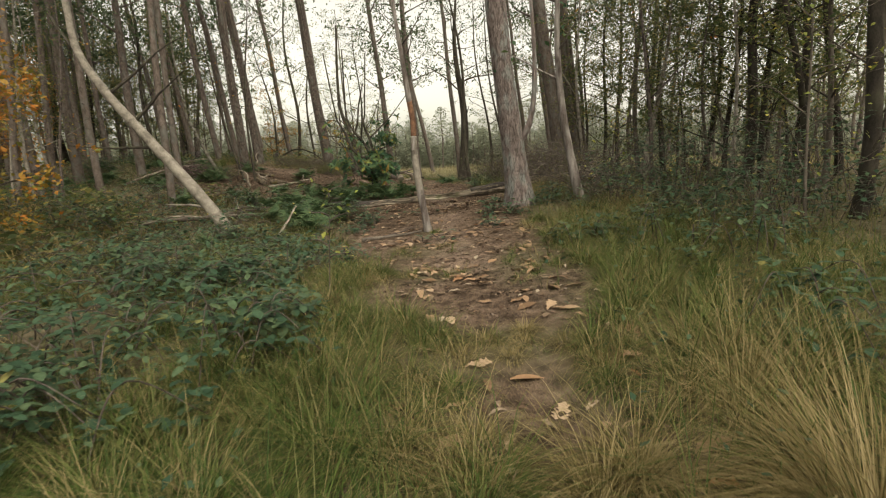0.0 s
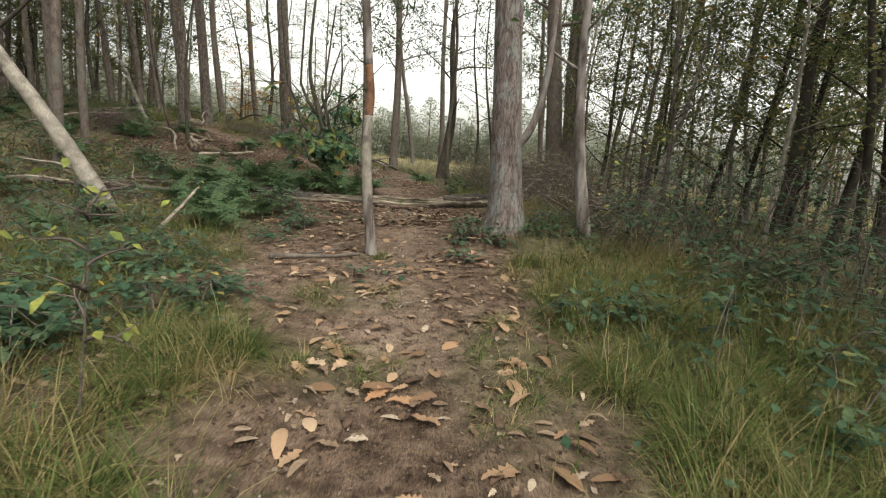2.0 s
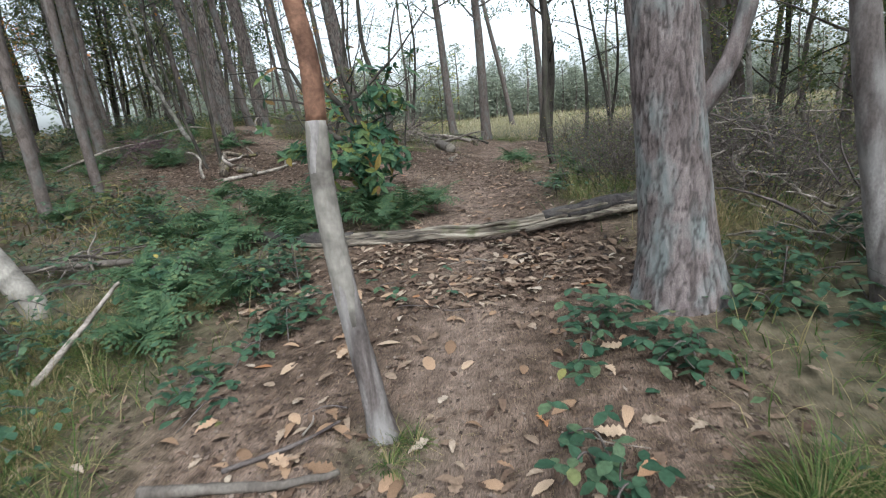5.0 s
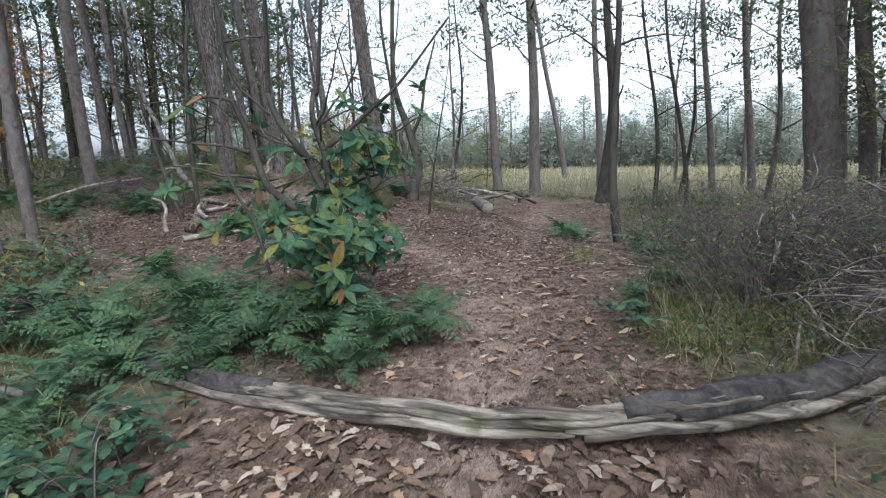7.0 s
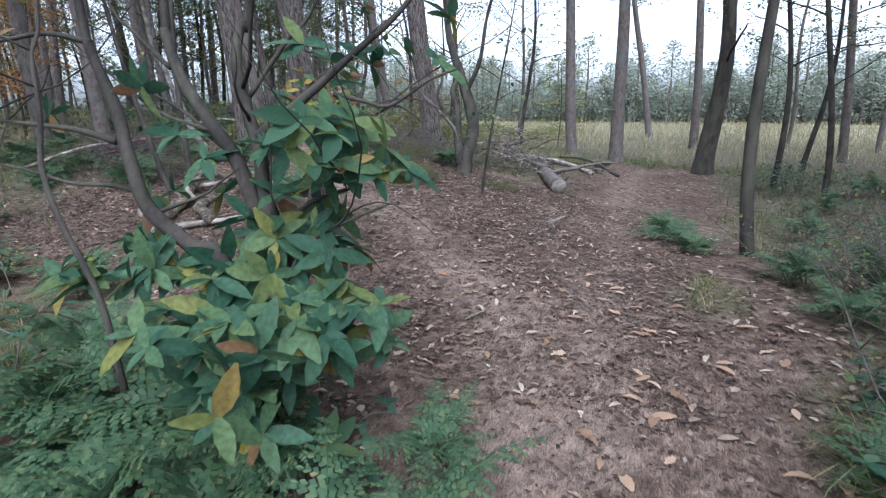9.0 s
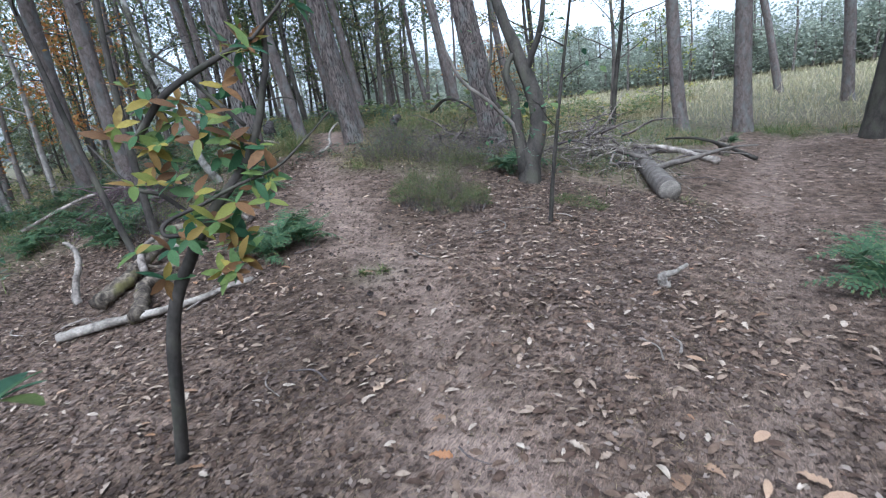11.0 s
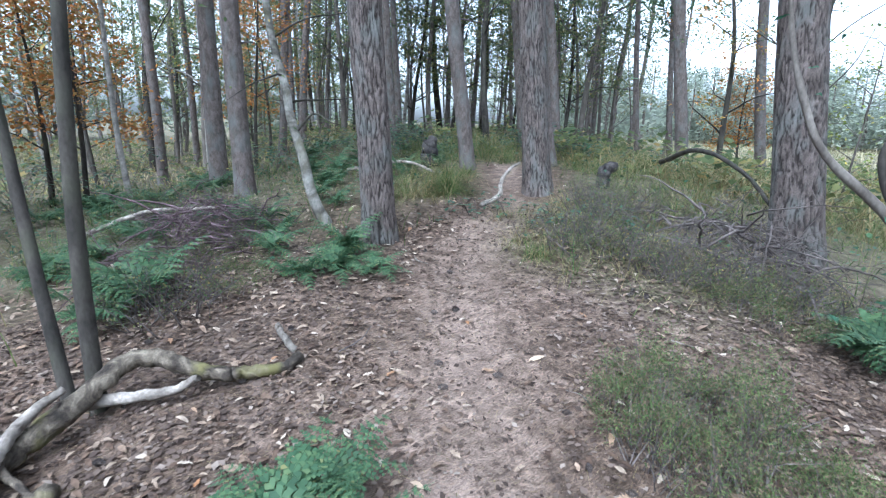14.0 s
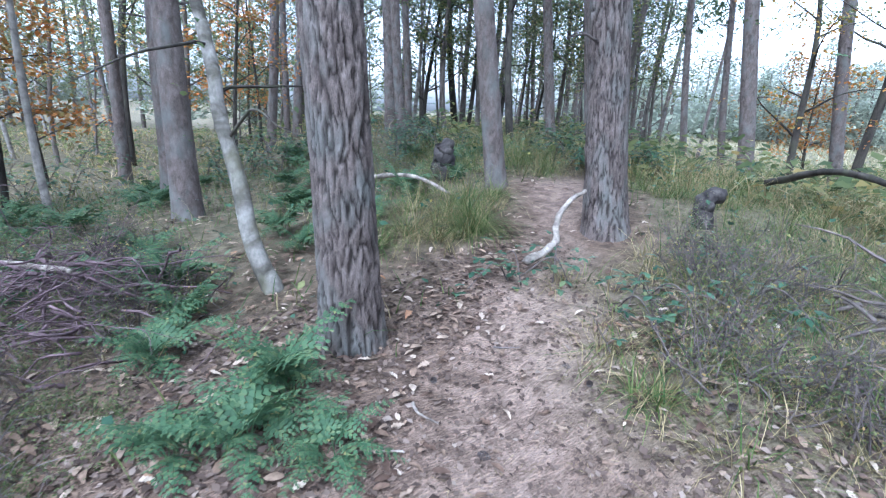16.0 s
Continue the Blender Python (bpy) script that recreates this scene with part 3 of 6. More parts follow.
def build_grass():
    green, straw = [], []
    for x, y, rx, ry, n, tall, dry, tuft in GRASS_ZONES:
        dry *= 0.65 if y < 7 and dry < 0.8 else 1
        n = int(n * (1.9 if y < 9 else 0.75 if x > -6.7 and 17.8 < y < 20.2 else 1.4))
        if n * dry > 12:
            straw.append(grass_patch(x, y, rx, ry, int(n * dry), tall * 1.08, 0.9, tuft))
        if n * (1 - dry) > 12:
            green.append(grass_patch(x, y, rx, ry, int(n * (1 - dry)), tall, 1.1, tuft))
    stuff("grass", green, GRASS, "long green woodland grass growing in tufts", "grass")
    stuff("dry_grass", straw, STRAW, "dry straw coloured grass stalks and blades", "grass")
    far = []
    for k in range(26):
        y = 28 + k * 2.6
        n = 1500 if k < 10 else 800
        w = 11 + 0.6 * (y - 28)
        m = n // 6
        for shape in BLADES:
            px = RNG.uniform(-w - 3, w - 2, m)
            py = RNG.uniform(y, y + 2.6, m)
            h = RNG.uniform(0.4, 0.9, m)
            at = np.stack([px, py, ground(px, py) - 0.02], -1)
            wd = (2 + 0.16 * (y - 28)) * RNG.uniform(0.6, 1.2, m)
            far.append(scatter(shape, at, turns(m, 0.15), np.stack([wd, h, h], -1)))
    stuff("meadow_grass", far, MEADOW, "pale golden grass of an open meadow", "grass")


def build_undergrowth():
    """Low mixed growth over the soil away from the trail."""
    n = 120000
    px, py = RNG.uniform(-15, 9, n), RNG.uniform(-2.5, 27, n)
    clump = np.array([noise.noise(Vector((a * 1.6, b * 1.6, 7.0))) for a, b in zip(px, py)])
    ok = RNG.uniform(0, 1, n) < cover(px, py) * np.clip(0.55 + 1.3 * clump, 0.05, 1)
    px, py = px[ok], py[ok]
    at = np.stack([px, py, surface(px, py) - 0.01], -1)
    green, dry = [], []
    for k in range(6):
        sh = (blade_shape(0.1, 0.5, 0.014, 3), blade_shape(0.3, 1.0, 0.014, 3), blade_shape(0.5, 1.2, 0.012, 3))[k % 3]
        p = at[k::6]
        h = RNG.uniform(0.12, 0.4, len(p))
        (dry if k == 5 else green).append(scatter(sh, p, turns(len(p), 0.3), np.stack([np.full(len(p), 0.6), h, h], -1)))
    stuff("low_grass", green, GRASS, "low green grass under the trees", "grass")
    stuff("low_dry_grass", dry, STRAW, "low dry grass under the trees", "grass")
    m = len(px) // 3
    q = at[RNG.integers(0, len(at), m)] + np.stack([RNG.normal(0, 0.1, m), RNG.normal(0, 0.1, m), RNG.uniform(0.02, 0.3, m)], -1)
    stuff("low_leaves", [scatter(KITE, q, turns(m, 0.6), RNG.uniform(0.035, 0.075, m))], BRAMBLE, "small green leaves of low undergrowth", "undergrowth")


def build_far_undergrowth():
    """Bracken and grass under the trees away from the walk."""
    batches, blades = [], []
    for n, x0, x1, y0, y1 in ((42000, -42, -15, 2, 48), (16000, -15, -5.5, 3, 13), (26000, -15, -5, 22, 46), (12000, 9, 30, 0, 40)):
        px, py = RNG.uniform(x0, x1, n), RNG.uniform(y0, y1, n)
        clump = np.array([noise.noise(Vector((a * 0.5, b * 0.5, 1.0))) for a, b in zip(px, py)])
        ok = RNG.uniform(-0.4, 0.5, n) < clump
        px, py, tall = px[ok], py[ok], np.clip(0.35 + clump[ok], 0.12, 1.0)
        m = len(px)
        at = np.stack([px, py, ground(px, py) + RNG.uniform(0, 1, m) ** 1.4 * tall], -1)
        batches.append(scatter(KITE, at, turns(m, 0.6), RNG.uniform(0.08, 0.22, m)))
        h = RNG.uniform(0.3, 0.7, m)
        at = np.stack([px + 0.2, py, ground(px, py) - 0.02], -1)
        blades.append(scatter(blade_shape(0.25, 0.9, 0.022, 2), at, turns(m, 0.3), np.stack([np.ones(m), h, h], -1)))
    stuff("wood_undergrowth", batches, WOODLEAF, "low green undergrowth under the surrounding trees", "undergrowth")
    stuff("wood_grass", blades, STRAW, "dry grass under the surrounding trees", "grass")


def build_litter():
    """Fallen leaves, thickest beside the path."""
    shapes = (leaf_shape(1, 0.4, 0.08, 0.15), leaf_shape(1, 0.5, 0.12, -0.2), lobed_leaf(1, 0.66, 0.06), lobed_leaf(1, 0.75, 0.12), leaf_shape(1, 0.34, 0.16, 0.3))
    def spots(n, x0, x1, y0, y1, keep, lo, hi):
        px, py = RNG.uniform(x0, x1, n), RNG.uniform(y0, y1, n)
        clump = np.array([noise.noise(Vector((a * 1.1, b * 1.1, 3.0))) for a, b in zip(px, py)])
        ok = RNG.uniform(0, 1, n) < keep(px, py) * np.clip(0.6 + 1.2 * clump, 0.1, 1)
        px, py = px[ok], py[ok]
        m = len(px)
        out = []
        for k, shape in enumerate(shapes):
            s = slice(k * m // 5, (k + 1) * m // 5)
            a, b = px[s], py[s]
            q = RNG.uniform(lo, hi, len(a))
            at = np.stack([a, b, surface(a, b) + 0.012], -1)
            out.append(scatter(shape, at, turns(len(a), 0.27), q))
        return gather(out)
    def part_one(x, y):
        return np.clip(1.1 - 0.25 * np.abs(x + 0.3), 0.1, 1) * np.where(y < 4, 0.35, 1)
    def part_two(x, y):
        t = off_line(x, y, TRAIL)
        return np.where(t < 0.3, 0.3, 0.95)
    stuff("leaf_litter", [spots(5200, -3.5, 3, -0.5, 10.6, part_one, 0.045, 0.12), spots(1500, -2.4, 1.3, 9.3, 10.7, part_one, 0.07, 0.14), spots(7500, -4, 3, 10.6, 18, part_one, 0.035, 0.09),
                          spots(12500, -8.5, -0.8, 12.8, 19.5, part_two, 0.03, 0.072), spots(4500, -6, 2, 18, 26, part_one, 0.05, 0.1),
                          spots(3500, -13, -6, 14, 21, part_two, 0.05, 0.09)], LITTER, "scattered fallen leaves, tan and pale brown, dry and curled", "leaf litter", True)
    flake = KITE
    bits = []
    for n, x0, x1, y0, y1 in ((16000, -2.2, 1.6, 3.5, 13), (42000, -7.5, 0.2, 12.8, 19.3), (5000, -2.5, 1.5, 18, 25)):
        a, b = RNG.uniform(x0, x1, n), RNG.uniform(y0, y1, n)
        bits.append(scatter(flake, np.stack([a, b, surface(a, b) + 0.006], -1), turns(n, 0.5), RNG.uniform(0.012, 0.042, n)))
    for n, x0, x1, y0, y1 in ((30000, -7.5, -1.2, 13.2, 19.2), (6000, -2.4, 1.2, 11, 16)):
        a, b = RNG.uniform(x0, x1, n), RNG.uniform(y0, y1, n)
        ok = RNG.uniform(0.2, 1.1, n) < off_line(a, b, TRAIL)
        a, b = a[ok], b[ok]
        bits.append(scatter(flake, np.stack([a, b, surface(a, b) + 0.008], -1), turns(len(a), 0.35), RNG.uniform(0.022, 0.055, len(a))))
    stuff("leaf_crumbs", bits, CRUMBS, "crumbled leaf bits, bark flakes and needles on the soil", "leaf litter")
    stuff("needle_litter", [scatter(blade_shape(1.45, 0.2, 0.02, 1), np.stack([a, b, surface(a, b) + 0.004], -1),
                                    turns(len(a), 0.12), RNG.uniform(0.04, 0.1, len(a)))
                            for a, b in ((RNG.uniform(-1.4, 1.2, 5000), RNG.uniform(4, 14, 5000)), (RNG.uniform(-6, -0.5, 9000), RNG.uniform(13, 18.5, 9000)))], STRAW, "thin dry pine needles lying on the soil", "needles")


def build_large_leaves(parent):
    """The larger leaves that lie on the trail, each a piece of its own."""
    mats = LITTER_ONE
    shapes = []
    for k, (v, f) in enumerate((leaf_shape(1, 0.42, 0.05, 0.12, 0.12, 8), leaf_shape(1, 0.5, 0.1, -0.15, 0.1, 8), lobed_leaf(1, 0.75, 0.06, 11), lobed_leaf(1, 0.66, 0.12, 11), leaf_shape(1, 0.36, 0.14, 0.2, 0.1, 8))):
        shapes.append(mesh_of("leaf", np.asarray(v), np.asarray(f), mats))
    spots = []
    for n, x0, x1, y0, y1, lo, hi in ((55, -0.4, 1.3, 1.6, 5.0, 0.1, 0.2), (85, -0.9, 1.1, 4.6, 7.4, 0.1, 0.19), (100, -1.5, 1.0, 7.0, 10.4, 0.09, 0.17), (60, -1.0, 0.7, 10.9, 15, 0.08, 0.14), (50, -5.0, -0.6, 13.9, 17.6, 0.07, 0.11)):
        for _ in range(n):
            spots.append((RNG.uniform(x0, x1), RNG.uniform(y0, y1), RNG.uniform(lo, hi)))
    for k, (x, y, q) in enumerate(spots):
        z = float(surface(x, y)[0]) + 0.012
        m = pose(x, y, z, RNG.uniform(-14, 9), RNG.uniform(-12, 12), RNG.uniform(0, 360)) @ Matrix.Scale(q, 4)
        part("leaf", shapes[k % 5], parent, at=m)


# ---- trees ----


def trunk_mesh(name, height, r, lean, mat, sides=14, rings=40, flare=0.5, rough=0.06, freq=9.0, wob=0.04, seed=0.0, grain=0.35, taper=0.55):
    h = np.linspace(0, 1, rings) ** 1.35 * height
    pts = [(lean[0] * z + wob * math.sin(z * 0.9 + seed), lean[1] * z + wob * math.cos(z * 0.7 + seed), z - 0.12) for z in h]
    rad = [r * (1 - taper * z / height) * (1 + flare * math.exp(-z / (r * 1.6))) for z in h]
    v, f = tube(pts, rad, sides, rough, freq, True, seed, grain)
    return mesh_of(name, v, f, mat), pts, rad


def plated_trunk(name, height, r, lean, mat, seed=0.0, flare=0.45, cell=22.0, deep=0.014, open_to=0.2, long=0.2, ink=0.85):
    """A pine trunk whose lower part is cut by furrows into long upright plates."""
    sides = 128
    h = np.concatenate([np.arange(0, 4.6, 0.022), np.linspace(5.3, height, 14)])
    V, furrow = [], []
    for z in h:
        rad = r * (1 - 0.5 * z / height) * (1 + flare * math.exp(-z / (r * 1.6)))
        cx, cy = lean[0] * z + 0.03 * math.sin(z * 0.9 + seed), lean[1] * z + 0.03 * math.cos(z * 0.7 + seed)
        for s in range(sides):
            a = 2 * math.pi * s / sides
            ca, sa = math.cos(a), math.sin(a)
            q = Vector((ca * r * cell + seed * 7, sa * r * cell, z * cell * long + seed))
            wob = noise.noise(q * 0.7) * 0.6 + noise.noise(q * 2.1) * 0.35
            near = noise.voronoi(q + Vector((wob, -wob, wob)))[0]
            gap = near[1] - near[0]
            crack = min(1.0, 1.35 * max(0.0, 1 - gap / open_to))
            d = rad + deep * (0.5 - crack) + 0.006 * noise.noise(q * 2.5) + 0.1 * r * noise.noise(Vector((ca * 1.3, sa * 1.3, z * 0.5 + seed))) * (1 + 2 * math.exp(-z / 0.25))
            V.append((cx + ca * d, cy + sa * d, z - 0.12))
            furrow.append(crack * ink)
    n = len(h)
    idx = np.arange(n * sides).reshape(n, sides)
    nxt = np.roll(idx, -1, axis=1)
    F = np.stack([idx[:-1], nxt[:-1], nxt[1:], idx[1:]], -1).reshape(-1, 4)
    me = mesh_of(name, np.array(V), F, mat)
    a = me.attributes.new("furrow", "FLOAT", "POINT")
    a.data.foreach_set("value", np.array(furrow, dtype=np.float32))
    pts = [(lean[0] * z + 0.03 * math.sin(z * 0.9 + seed), lean[1] * z + 0.03 * math.cos(z * 0.7 + seed), z - 0.12) for z in h]
    return me, pts, [r] * n


def needle_crown(centres, n, spread, size, mat, name="crown"):
    shape = ([(-0.1, 0, 0), (0.1, 0, 0), (0.16, 0.9, 0.12), (-0.14, 1.0, -0.05)], [(0, 1, 2, 3)])
    out = []
    for c in centres:
        at = np.asarray(c) + RNG.normal(0, 1, (n, 3)) * spread * np.array([1, 1, 0.3])
        out.append(scatter(shape, at, turns(n, 1.2), RNG.uniform(0.5, 1.2, n) * size))
    v, f = gather(out)
    return mesh_of(name, v, f, mat, False)


def limb(start, heading, rise, length, r, sides=5, droop=0.0, seed=0.0, n=7, bend=0.38):
    p = [np.asarray(start, float)]
    d = np.array([math.cos(heading) * math.cos(rise), math.sin(heading) * math.cos(rise), math.sin(rise)])
    for k in range(1, n):
        q = Vector((seed + k * 0.8, heading, rise))
        d = d + np.array([noise.noise(q), noise.noise(q + Vector((9, 0, 0))), noise.noise(q + Vector((0, 9, 0))) - droop]) * bend
        d /= np.linalg.norm(d)
        p.append(p[-1] + d * length / (n - 1))
    return p, tube(p, [r * (1 - 0.8 * k / (n - 1)) for k in range(n)], sides, 0.08, 6, True, seed)


def tree_group(x, y, lean, label, category, name):
    return thing(name, x, y, float(ground(x, y)) - 0.02, label, category)


def pine(x, y, lx, ly, r, height=15.0, near=False, mat=None, label="tall Scots pine with furrowed purplish brown bark", seed=0.0, stubs=True):
    mat = mat or PINE
    t = tree_group(x, y, (lx, ly), label, "pine tree", "pine_tree")
    sides, rings = 14, 30
    me, pts, rad = trunk_mesh("trunk", height, r, (lx, ly), mat, sides, rings, 0.35, 0.05, 9, 0.03, seed, 0.16)
    if near:
        me, pts, rad = plated_trunk("trunk", height, r, (lx, ly), mat, seed, ink=0.9 if stubs is not None else 0.65, cell=27.0 if stubs is not None else 24.0, flare=0.45 if stubs is not None else 0.95, deep=0.015 if stubs is not None else 0.008, open_to=0.13 if stubs is not None else 0.12, long=0.17 if stubs is not None else 0.22)
    part("trunk", me, t)
    top = np.array(pts[-1])
    centres = []
    pieces = []
    for k in range(12):
        z = height * (0.4 + 0.05 * k)
        i = int(np.argmin([abs(p[2] - z) for p in pts]))
        p, g = limb(pts[i], k * 2.4 + seed, 0.35, height * 0.17, r * 0.22, 5, -0.1, seed + k)
        pieces.append(g)
        centres += [p[-1], p[-3]]
    v, f = joined(pieces)
    part("limbwork", mesh_of("limbwork", v, f, mat), t)
    if stubs:
        for k in range(4):
            z = 1.7 + 0.9 * k + 0.3 * math.sin(seed + k)
            i = int(np.argmin([abs(p[2] - z) for p in pts]))
            p, g = limb(pts[i], k * 2.1 + seed, 0.1, 0.35 + 0.5 * RNG.uniform(), 0.018, 5, 0.1, seed + k * 3)
            part("dead_branch", mesh_of("dead_branch", *g, TWIG), t)
    centres.append(top)
    part("crown", needle_crown(centres, 52, 0.6, 0.2, NEEDLE), t)
    return t


def leafy_tree(x, y, lx, ly, r, height, bark, leaf, label, category="tree", low=1.5, limbs=12, leaves=900, size=0.09, reach=0.3, seed=0.0, name="young_tree", spread=0.35, rough=0.05):
    """A thin woodland tree: trunk, limbs all the way up, and small leaves about the limbs' outer halves."""
    t = tree_group(x, y, (lx, ly), label, category, name)
    me, pts, rad = trunk_mesh("trunk", height, r, (lx, ly), bark, 9, 26, 0.3, rough, 6, min(0.14, 0.06 + r), seed, 0.5, 0.8)
    part("trunk", me, t)
    pieces, tips = [], []
    for k in range(limbs):
        z = low + (height - low) * (k + 0.3) / limbs
        i = int(np.argmin([abs(p[2] - z) for p in pts]))
        p, g = limb(pts[i], k * 2.399 + seed, 0.55, height * reach * (1.1 - 0.6 * k / limbs), min(0.045, max(0.008, rad[i] * 0.4)), 4, 0.05, seed + k)
        own = [g]
        tips += p[2:]
        for j in (3, 4):
            p2, g2 = limb(p[j], k * 2.4 + seed + (1.1 if j == 3 else -1.0), 0.3, height * reach * 0.45, 0.006, 3, 0.0, seed + k + j, 5)
            own.append(g2)
            tips += p2[1:]
        if name == "woodland_tree":
            pieces += own
        else:
            part("branch", mesh_of("branch", *joined(own), bark), t)
    if pieces:
        v, f = joined(pieces)
        part("limbwork", mesh_of("limbwork", v, f, bark), t)
    if leaves:
        tips = np.array(tips)
        pick = RNG.integers(0, len(tips), leaves)
        at = tips[pick] + RNG.normal(0, spread, (leaves, 3)) * np.array([1, 1, 0.7])
        if leaves > 600:
            hubs = tips[RNG.integers(0, len(tips), leaves // 16)] + RNG.normal(0, spread * 0.8, (leaves // 16, 3)) * np.array([1, 1, 0.6])
            at = hubs[RNG.integers(0, len(hubs), leaves)] + RNG.normal(0, 0.13, (leaves, 3)) * np.array([1, 1, 0.5])
        v, f = scatter(KITE if leaves > 600 else leaf_shape(1, 0.62, 0.1, 0.15, 0, 2), at, turns(leaves, 0.9), RNG.uniform(0.6, 1.25, leaves) * size)
        part("crown", mesh_of("crown", v, f, leaf), t)
    return t


# foot x, foot y, lean x, lean y, radius
NEAR_PINES = ((-6.95, 17.35, -0.02, -0.03, 0.142), (-7.26, 19.75, -0.07, -0.1, 0.155), (-4.72, 20.45, -0.08, -0.1, 0.19))
PINES = ((4.35, 18.65, -0.13, -0.02, 0.28), (5.5, 19.8, -0.13, -0.02, 0.15), (-6.7, 12.0, 0.04, 0, 0.09), (-11.4, 13.9, -0.04, 0, 0.12), (-7.15, 13.5, -0.02, 0.01, 0.085), (-9.3, 13.4, -0.03, 0, 0.1), (-2.78, 26.5, -0.08, -0.03, 0.165), (-1.5, 26.9, -0.04, -0.02, 0.2),
         (-1.05, 41.4, -0.2, -0.08, 0.18), (0.88, 33.6, -0.07, -0.03, 0.17), (4.9, 29.8, -0.12, -0.05, 0.13), (6.39, 30.4, -0.12, -0.05, 0.15),
         (5.48, 21.4, -0.08, -0.02, 0.27), (-9.0, 20.0, -0.07, -0.09, 0.115), (-10.43, 17.12, -0.01, -0.01, 0.14), (-12.71, 17.28, -0.01, -0.01, 0.16),
         (-8.86, 21.69, -0.1, -0.13, 0.12), (-14.6, 26.7, -0.08, -0.12, 0.14), (-13.35, 26.83, -0.08, -0.12, 0.16), (-16.8, 16.8, 0, 0, 0.12),
         (-16.3, 22.6, -0.02, -0.03, 0.145), (-17.8, 24, -0.02, -0.03, 0.11), (-10.06, 28, -0.08, -0.1, 0.17), (-9.3, 30.85, -0.08, -0.12, 0.15),
         (-12.5, 29.75, -0.06, -0.1, 0.095), (-11.9, 30.7, -0.07, -0.1, 0.1), (-11.03, 14.0, 0.03, 0.03, 0.09), (-10.4, 12.0, 0.05, 0.04, 0.075))


def build_big_pine():
    """The thick lichened pine beside the trail, with flared roots and a side limb."""
    t = pine(1.39, 9.2, -0.09, -0.01, 0.2, 15, True, PINE_GREY, "thick Scots pine with grey lichened bark and flared roots", 2.0, None)
    p = spline([(0.02, -0.06, 1.15), (0.17, -0.1, 1.42), (0.27, -0.12, 1.9), (0.3, -0.1, 2.6), (0.26, -0.05, 3.6)], 16)
    part("side_limb", mesh_of("side_limb", *tube(p, np.linspace(0.06, 0.03, 16), 12, 0.2, 14), PINE_GREY), t, "upturned grey side limb")
    for k, a in enumerate((-1.2, -2.0, -0.5, 2.6, 1.2)):
        d = np.array([math.cos(a), math.sin(a), 0])
        q = spline([d * 0.13 + (0, 0, 0.16), d * 0.21 + (0, 0, 0.03), d * 0.36 + (0, 0, -0.09)], 8)
        part("root", mesh_of("root", *tube(q, np.linspace(0.08, 0.035, 8), 12, 0.3, 16, True, k), PINE_GREY), t)


def build_leaning_birch():
    t = tree_group(-4.3, 9.65, (0, 0), "leaning dead birch with pale bare bark and dark knots", "birch tree", "leaning_birch")
    p = spline([(0.08, 0, -0.1), (-0.36, 0, 0.58), (-0.85, 0, 1.25), (-1.55, 0, 2.15), (-2.1, 0, 2.9), (-2.45, 0, 3.6), (-2.52, 0, 4.4), (-2.7, 0, 6.2)], 40)
    part("trunk", mesh_of("trunk", *tube(p, np.linspace(0.125, 0.045, 40), 16, 0.1, 9), BIRCH), t)
    for s, a, up, ln in ((14, 3.0, 0.1, 1.9), (17, 0.2, 0.9, 1.5), (21, 0.5, 0.7, 1.8), (5, 3.2, 0.25, 0.8), (26, 2.6, 0.5, 1.6)):
        part("branch", mesh_of("branch", *limb(p[s], a, up, ln, 0.035, 6, 0.02, s)[1], BIRCH if s == 5 else OAK), t)
    return t


BENT = ((0.02, 0, -0.1), (0, 0, 0.02), (-0.09, -0.05, 0.18), (-0.19, -0.09, 0.39), (-0.28, -0.1, 0.63), (-0.37, -0.13, 0.86), (-0.48, -0.16, 1.11), (-0.53, -0.16, 1.31), (-0.66, -0.18, 1.59), (-0.75, -0.22, 1.9), (-0.72, -0.3, 2.6), (-0.85, -0.35, 3.6), (-0.8, -0.5, 5.0))


def build_bent_birch():
    t = tree_group(-7.82, 17.22, (0, 0), "thin bent silver birch with flaking white and dark bark", "birch tree", "birch_tree")
    p = spline(BENT, 40)
    part("trunk", mesh_of("trunk", *tube(p, np.linspace(0.062, 0.03, 40) * (1 + 0.7 * np.exp(-np.arange(40) / 2.5)), 14, 0.16, 10), MOTTLED), t)
    for s, a, up, ln in ((12, 3.4, 0.6, 0.5), (17, 0.3, 0.5, 0.8), (21, 2.4, 0.6, 0.9), (25, 5.5, 0.4, 1.1), (29, 1.5, 0.6, 1.0), (34, 3.6, 0.7, 0.9)):
        part("branch", mesh_of("branch", *limb(p[s], a, up, ln, 0.014, 5, 0.0, s, 8, 0.55)[1], OAK), t)
    n = 110
    at = p[RNG.integers(18, 40, n)] + RNG.normal(0, 0.4, (n, 3))
    v, f = scatter(leaf_shape(1, 0.62, 0.1, 0.15, 0, 2), at, turns(n, 0.9), RNG.uniform(0.03, 0.06, n))
    part("crown", mesh_of("crown", v, f, WOODLEAF), t)


